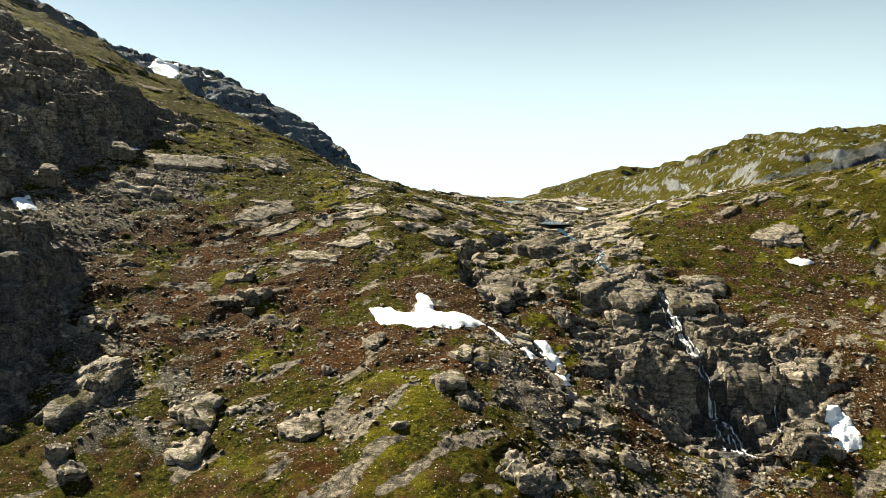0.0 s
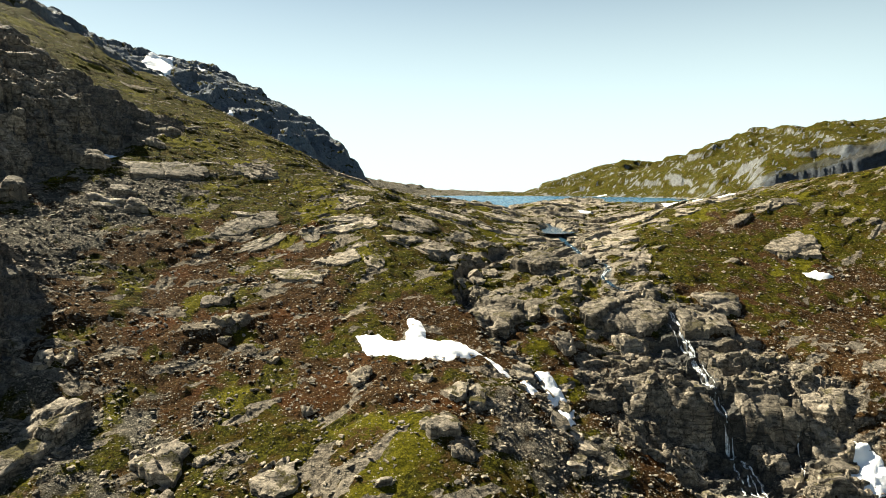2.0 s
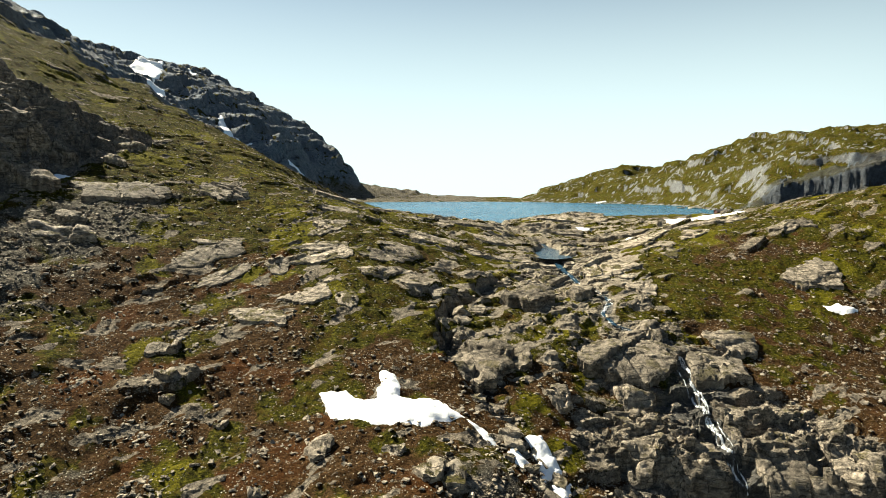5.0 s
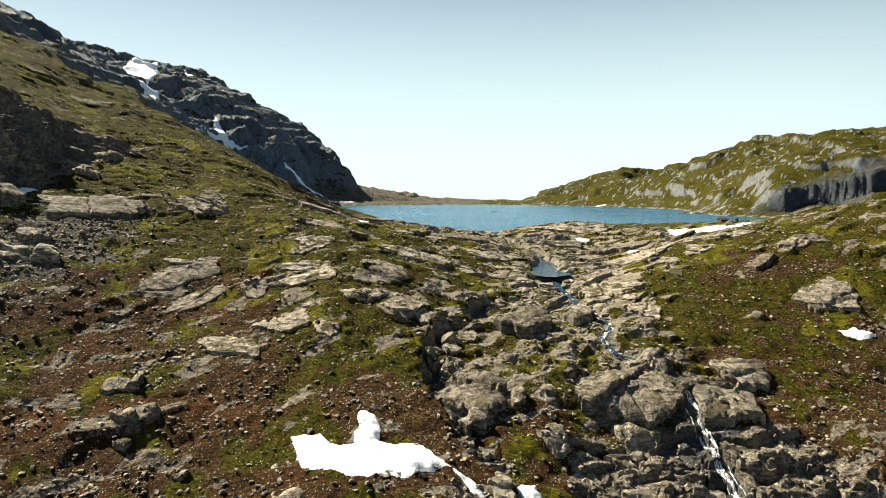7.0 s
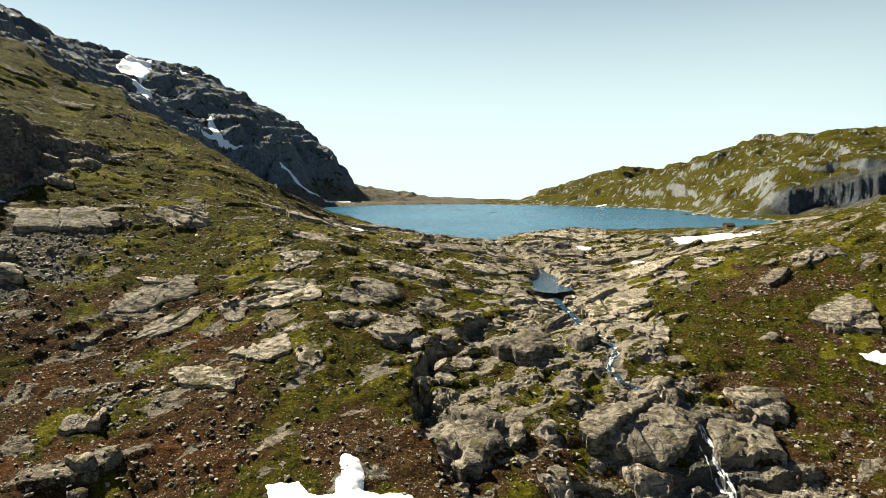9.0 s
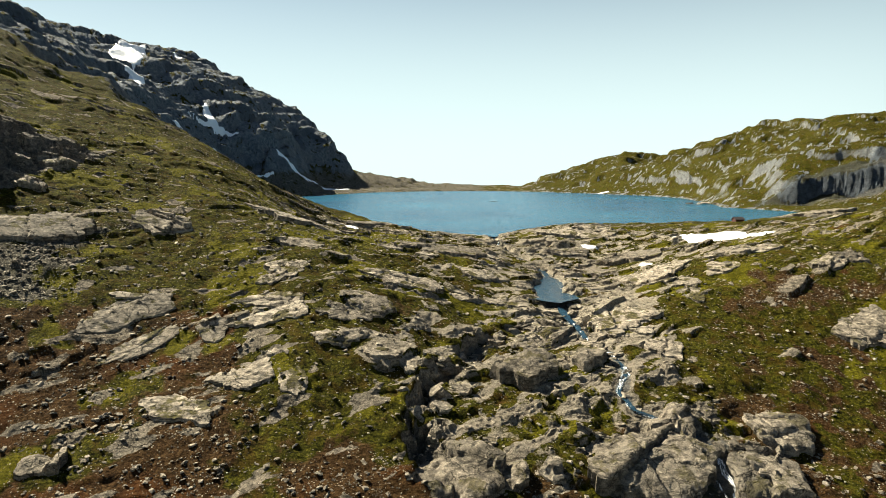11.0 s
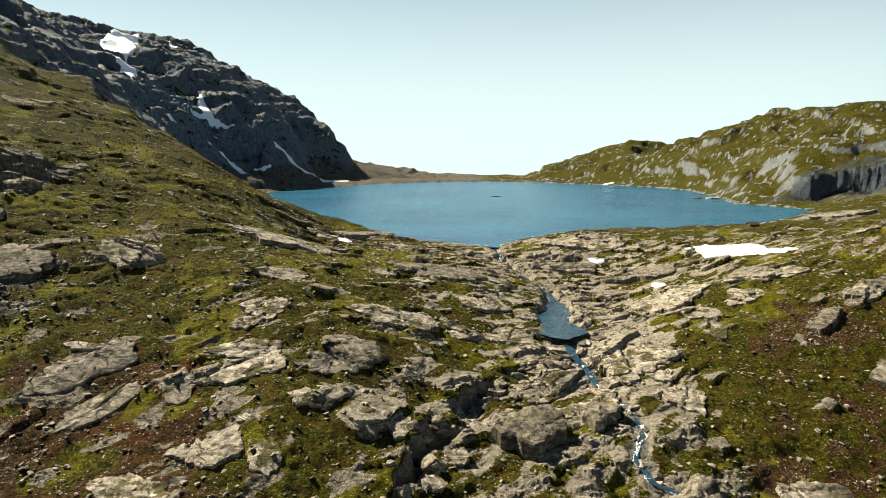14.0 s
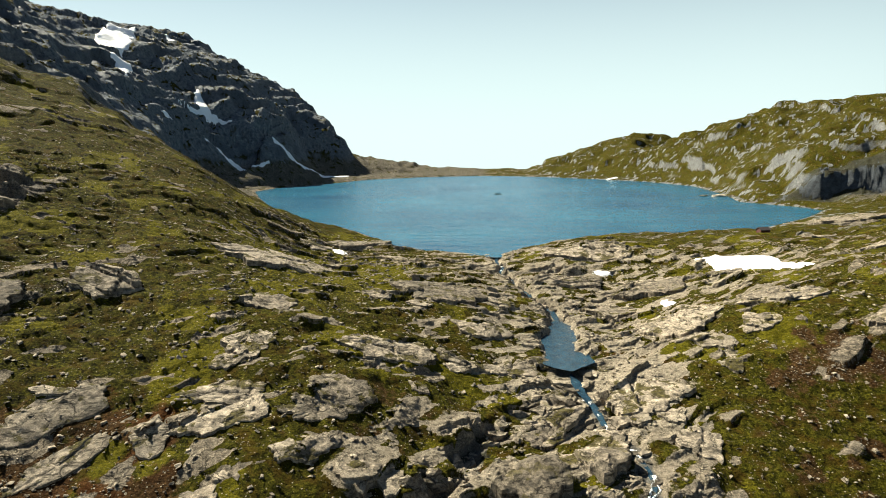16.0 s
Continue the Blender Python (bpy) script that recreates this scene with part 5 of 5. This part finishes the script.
build_fall([[(38.6, 190), (38.9, 187), (37.2, 184), (35.6, 181), (36.4, 178), (37.4, 175.5), (40.5, 174)], [(38.0, 188), (36.6, 184), (35.2, 180)]], 0.42, "small white cascade in a rock cleft", 37, 180, 13)
build_fall([[(30.4, 216), (31.4, 212.5), (32.4, 210)], [(32.6, 208), (33.4, 205), (33.6, 202.5)], [(36.6, 197), (37.6, 194.5)]], 0.45, "short white rapids below the pool", 30, 214, 23)
build_fall([[(16.6, 313), (17.0, 310), (15.8, 305)], [(17.8, 298), (19.4, 294)]], 0.5, "short white rapids at the lake's outlet", 16, 308, 33)
build_fall([[(65.5, 141), (65.0, 137), (64.4, 133), (63.8, 129)]], 0.3, "thin water threads down the rock wall", 66, 140, 43)


def stones_in_brook():
    rng = np.random.default_rng(55)
    for i in range(70):
        s = rng.uniform(0.8, 8.9) if i < 34 else (rng.uniform(9.0, 11.6) if i < 44 else rng.uniform(11.4, 20.5))
        x, y, z, half = (float(q[0]) for q in along_brook(np.array([s])))
        size = rng.uniform(0.8, 2.6) if i % 5 else rng.uniform(2.6, 4.2)
        side = rng.uniform(0.7, 1.5) * half * rng.choice([-1, 1]) + rng.normal() * 0.5
        place_rock("brook_stone", x + side, y + rng.normal(), size, size * rng.uniform(0.55, 0.9), 0.28 * size + 0.25, rng.uniform(0, 180), 1200 + i, WET if i % 3 else ROCK,
                   "dark wet stone in the brook bed", "stone", "stones in the brook", sub=2, sink=0.1)

    # low slabs across the pool's outlet
    for i, (x, y, long, turn) in enumerate([(24.5, 225.5, 4.5, 20), (33.5, 223.0, 4.0, -15), (27.0, 219.5, 3.6, 35), (31.8, 218.5, 4.2, 10), (26.6, 216.5, 3.4, -25), (33.0, 213.5, 3.8, 30), (28.0, 211.5, 3.2, 0), (33.4, 209.5, 3.0, 50), (31.0, 205.0, 3.0, 15), (35.6, 202.0, 3.4, 40)]):
        place_rock("brook_stone", x, y, long, long * 0.62, 0.9, turn, 1400 + i, ROCK if i % 2 else WET, "low grey slab at the outlet of the pool", "stone", "stones in the brook", sink=0.1)


stones_in_brook()


# ---- the hut by the shore ----
def build_hut(x, y, turn):
    z = lie_on(x, y, 5)[0] - 0.5
    red, nodes, links, bsdf = material("dark_red_boards")
    nt = red.node_tree
    tex = nodes.new("ShaderNodeTexCoord").outputs["Object"]
    stretch = nodes.new("ShaderNodeMapping")
    stretch.inputs["Scale"].default_value = (5, 5, 0.4)
    links.new(tex, stretch.inputs["Vector"])
    links.new(n_ramp(nt, n_noise(nt, stretch.outputs[0], 1.0, 4), [(0.3, (0.042, 0.012, 0.010)), (0.7, (0.085, 0.022, 0.017))]), bsdf.inputs["Base Color"])
    bsdf.inputs["Roughness"].default_value = 0.8
    tar, nodes, links, bsdf = material("dark_roof_felt")
    links.new(n_ramp(tar.node_tree, n_noise(tar.node_tree, None, 9.0, 4), [(0.3, (0.03, 0.025, 0.024)), (0.7, (0.07, 0.055, 0.05))]), bsdf.inputs["Base Color"])
    hut = new("hut")
    hut.matrix_world = Matrix.Translation((x, y, z)) @ Matrix.Rotation(radians(turn), 4, "Z")
    tagged(hut, "small dark-red wooden hut on the lake shore", "hut")
    L, W, H, R = 2.2, 1.5, 1.8, 2.7
    bm = bmesh.new()
    pts = [bm.verts.new(p) for p in ((-L, -W, -0.6), (L, -W, -0.6), (L, W, -0.6), (-L, W, -0.6), (-L, -W, H), (L, -W, H), (L, W, H), (-L, W, H), (-L, 0, R), (L, 0, R))]
    for f in ((0, 1, 5, 4), (2, 3, 7, 6), (1, 2, 6, 9, 5), (3, 0, 4, 8, 7), (4, 5, 9, 8), (6, 7, 8, 9), (0, 3, 2, 1)):
        bm.faces.new([pts[i] for i in f])
    part("wall", bm, red, hut)
    bm = bmesh.new()
    prof = [(-W - 0.35, H - 0.10), (0, R + 0.14), (W + 0.35, H - 0.10), (W + 0.35, H - 0.26), (0, R - 0.02), (-W - 0.35, H - 0.26)]
    ends = [[bm.verts.new((sx * (L + 0.3), py, pz)) for py, pz in prof] for sx in (-1, 1)]
    bm.faces.new(ends[0])
    bm.faces.new(ends[1][::-1])
    for i in range(6):
        bm.faces.new((ends[0][i], ends[1][i], ends[1][(i + 1) % 6], ends[0][(i + 1) % 6]))
    part("roof", bm, tar, hut, "dark felt gable roof")


def part(name, bm, mat, parent, label=""):
    bmesh.ops.recalc_face_normals(bm, faces=bm.faces)
    me = bpy.data.meshes.new(name)
    bm.to_mesh(me)
    bm.free()
    me.materials.append(mat)
    ob = new(name, me)
    ob.parent = parent
    return tagged(ob, label)


build_hut(129.0, 376.0, 14)


# ---- rocks standing in the lake ----
for i, (x, y, long, wide, z) in enumerate([(190, 612, 13, 7, 0.2), (180, 614, 8, 4, -0.2), (199, 609, 6, 4, 0.0)]):
    ob = place_rock("lake_rock", x, y, long, wide, 2.4, 10, 900 + i, PALE, "pale rock standing out of the lake", "rock", "rocks in the lake")
    ob.matrix_world = Matrix.Translation((x, y, z)) @ Matrix.Rotation(0.3 * i, 4, "Z")
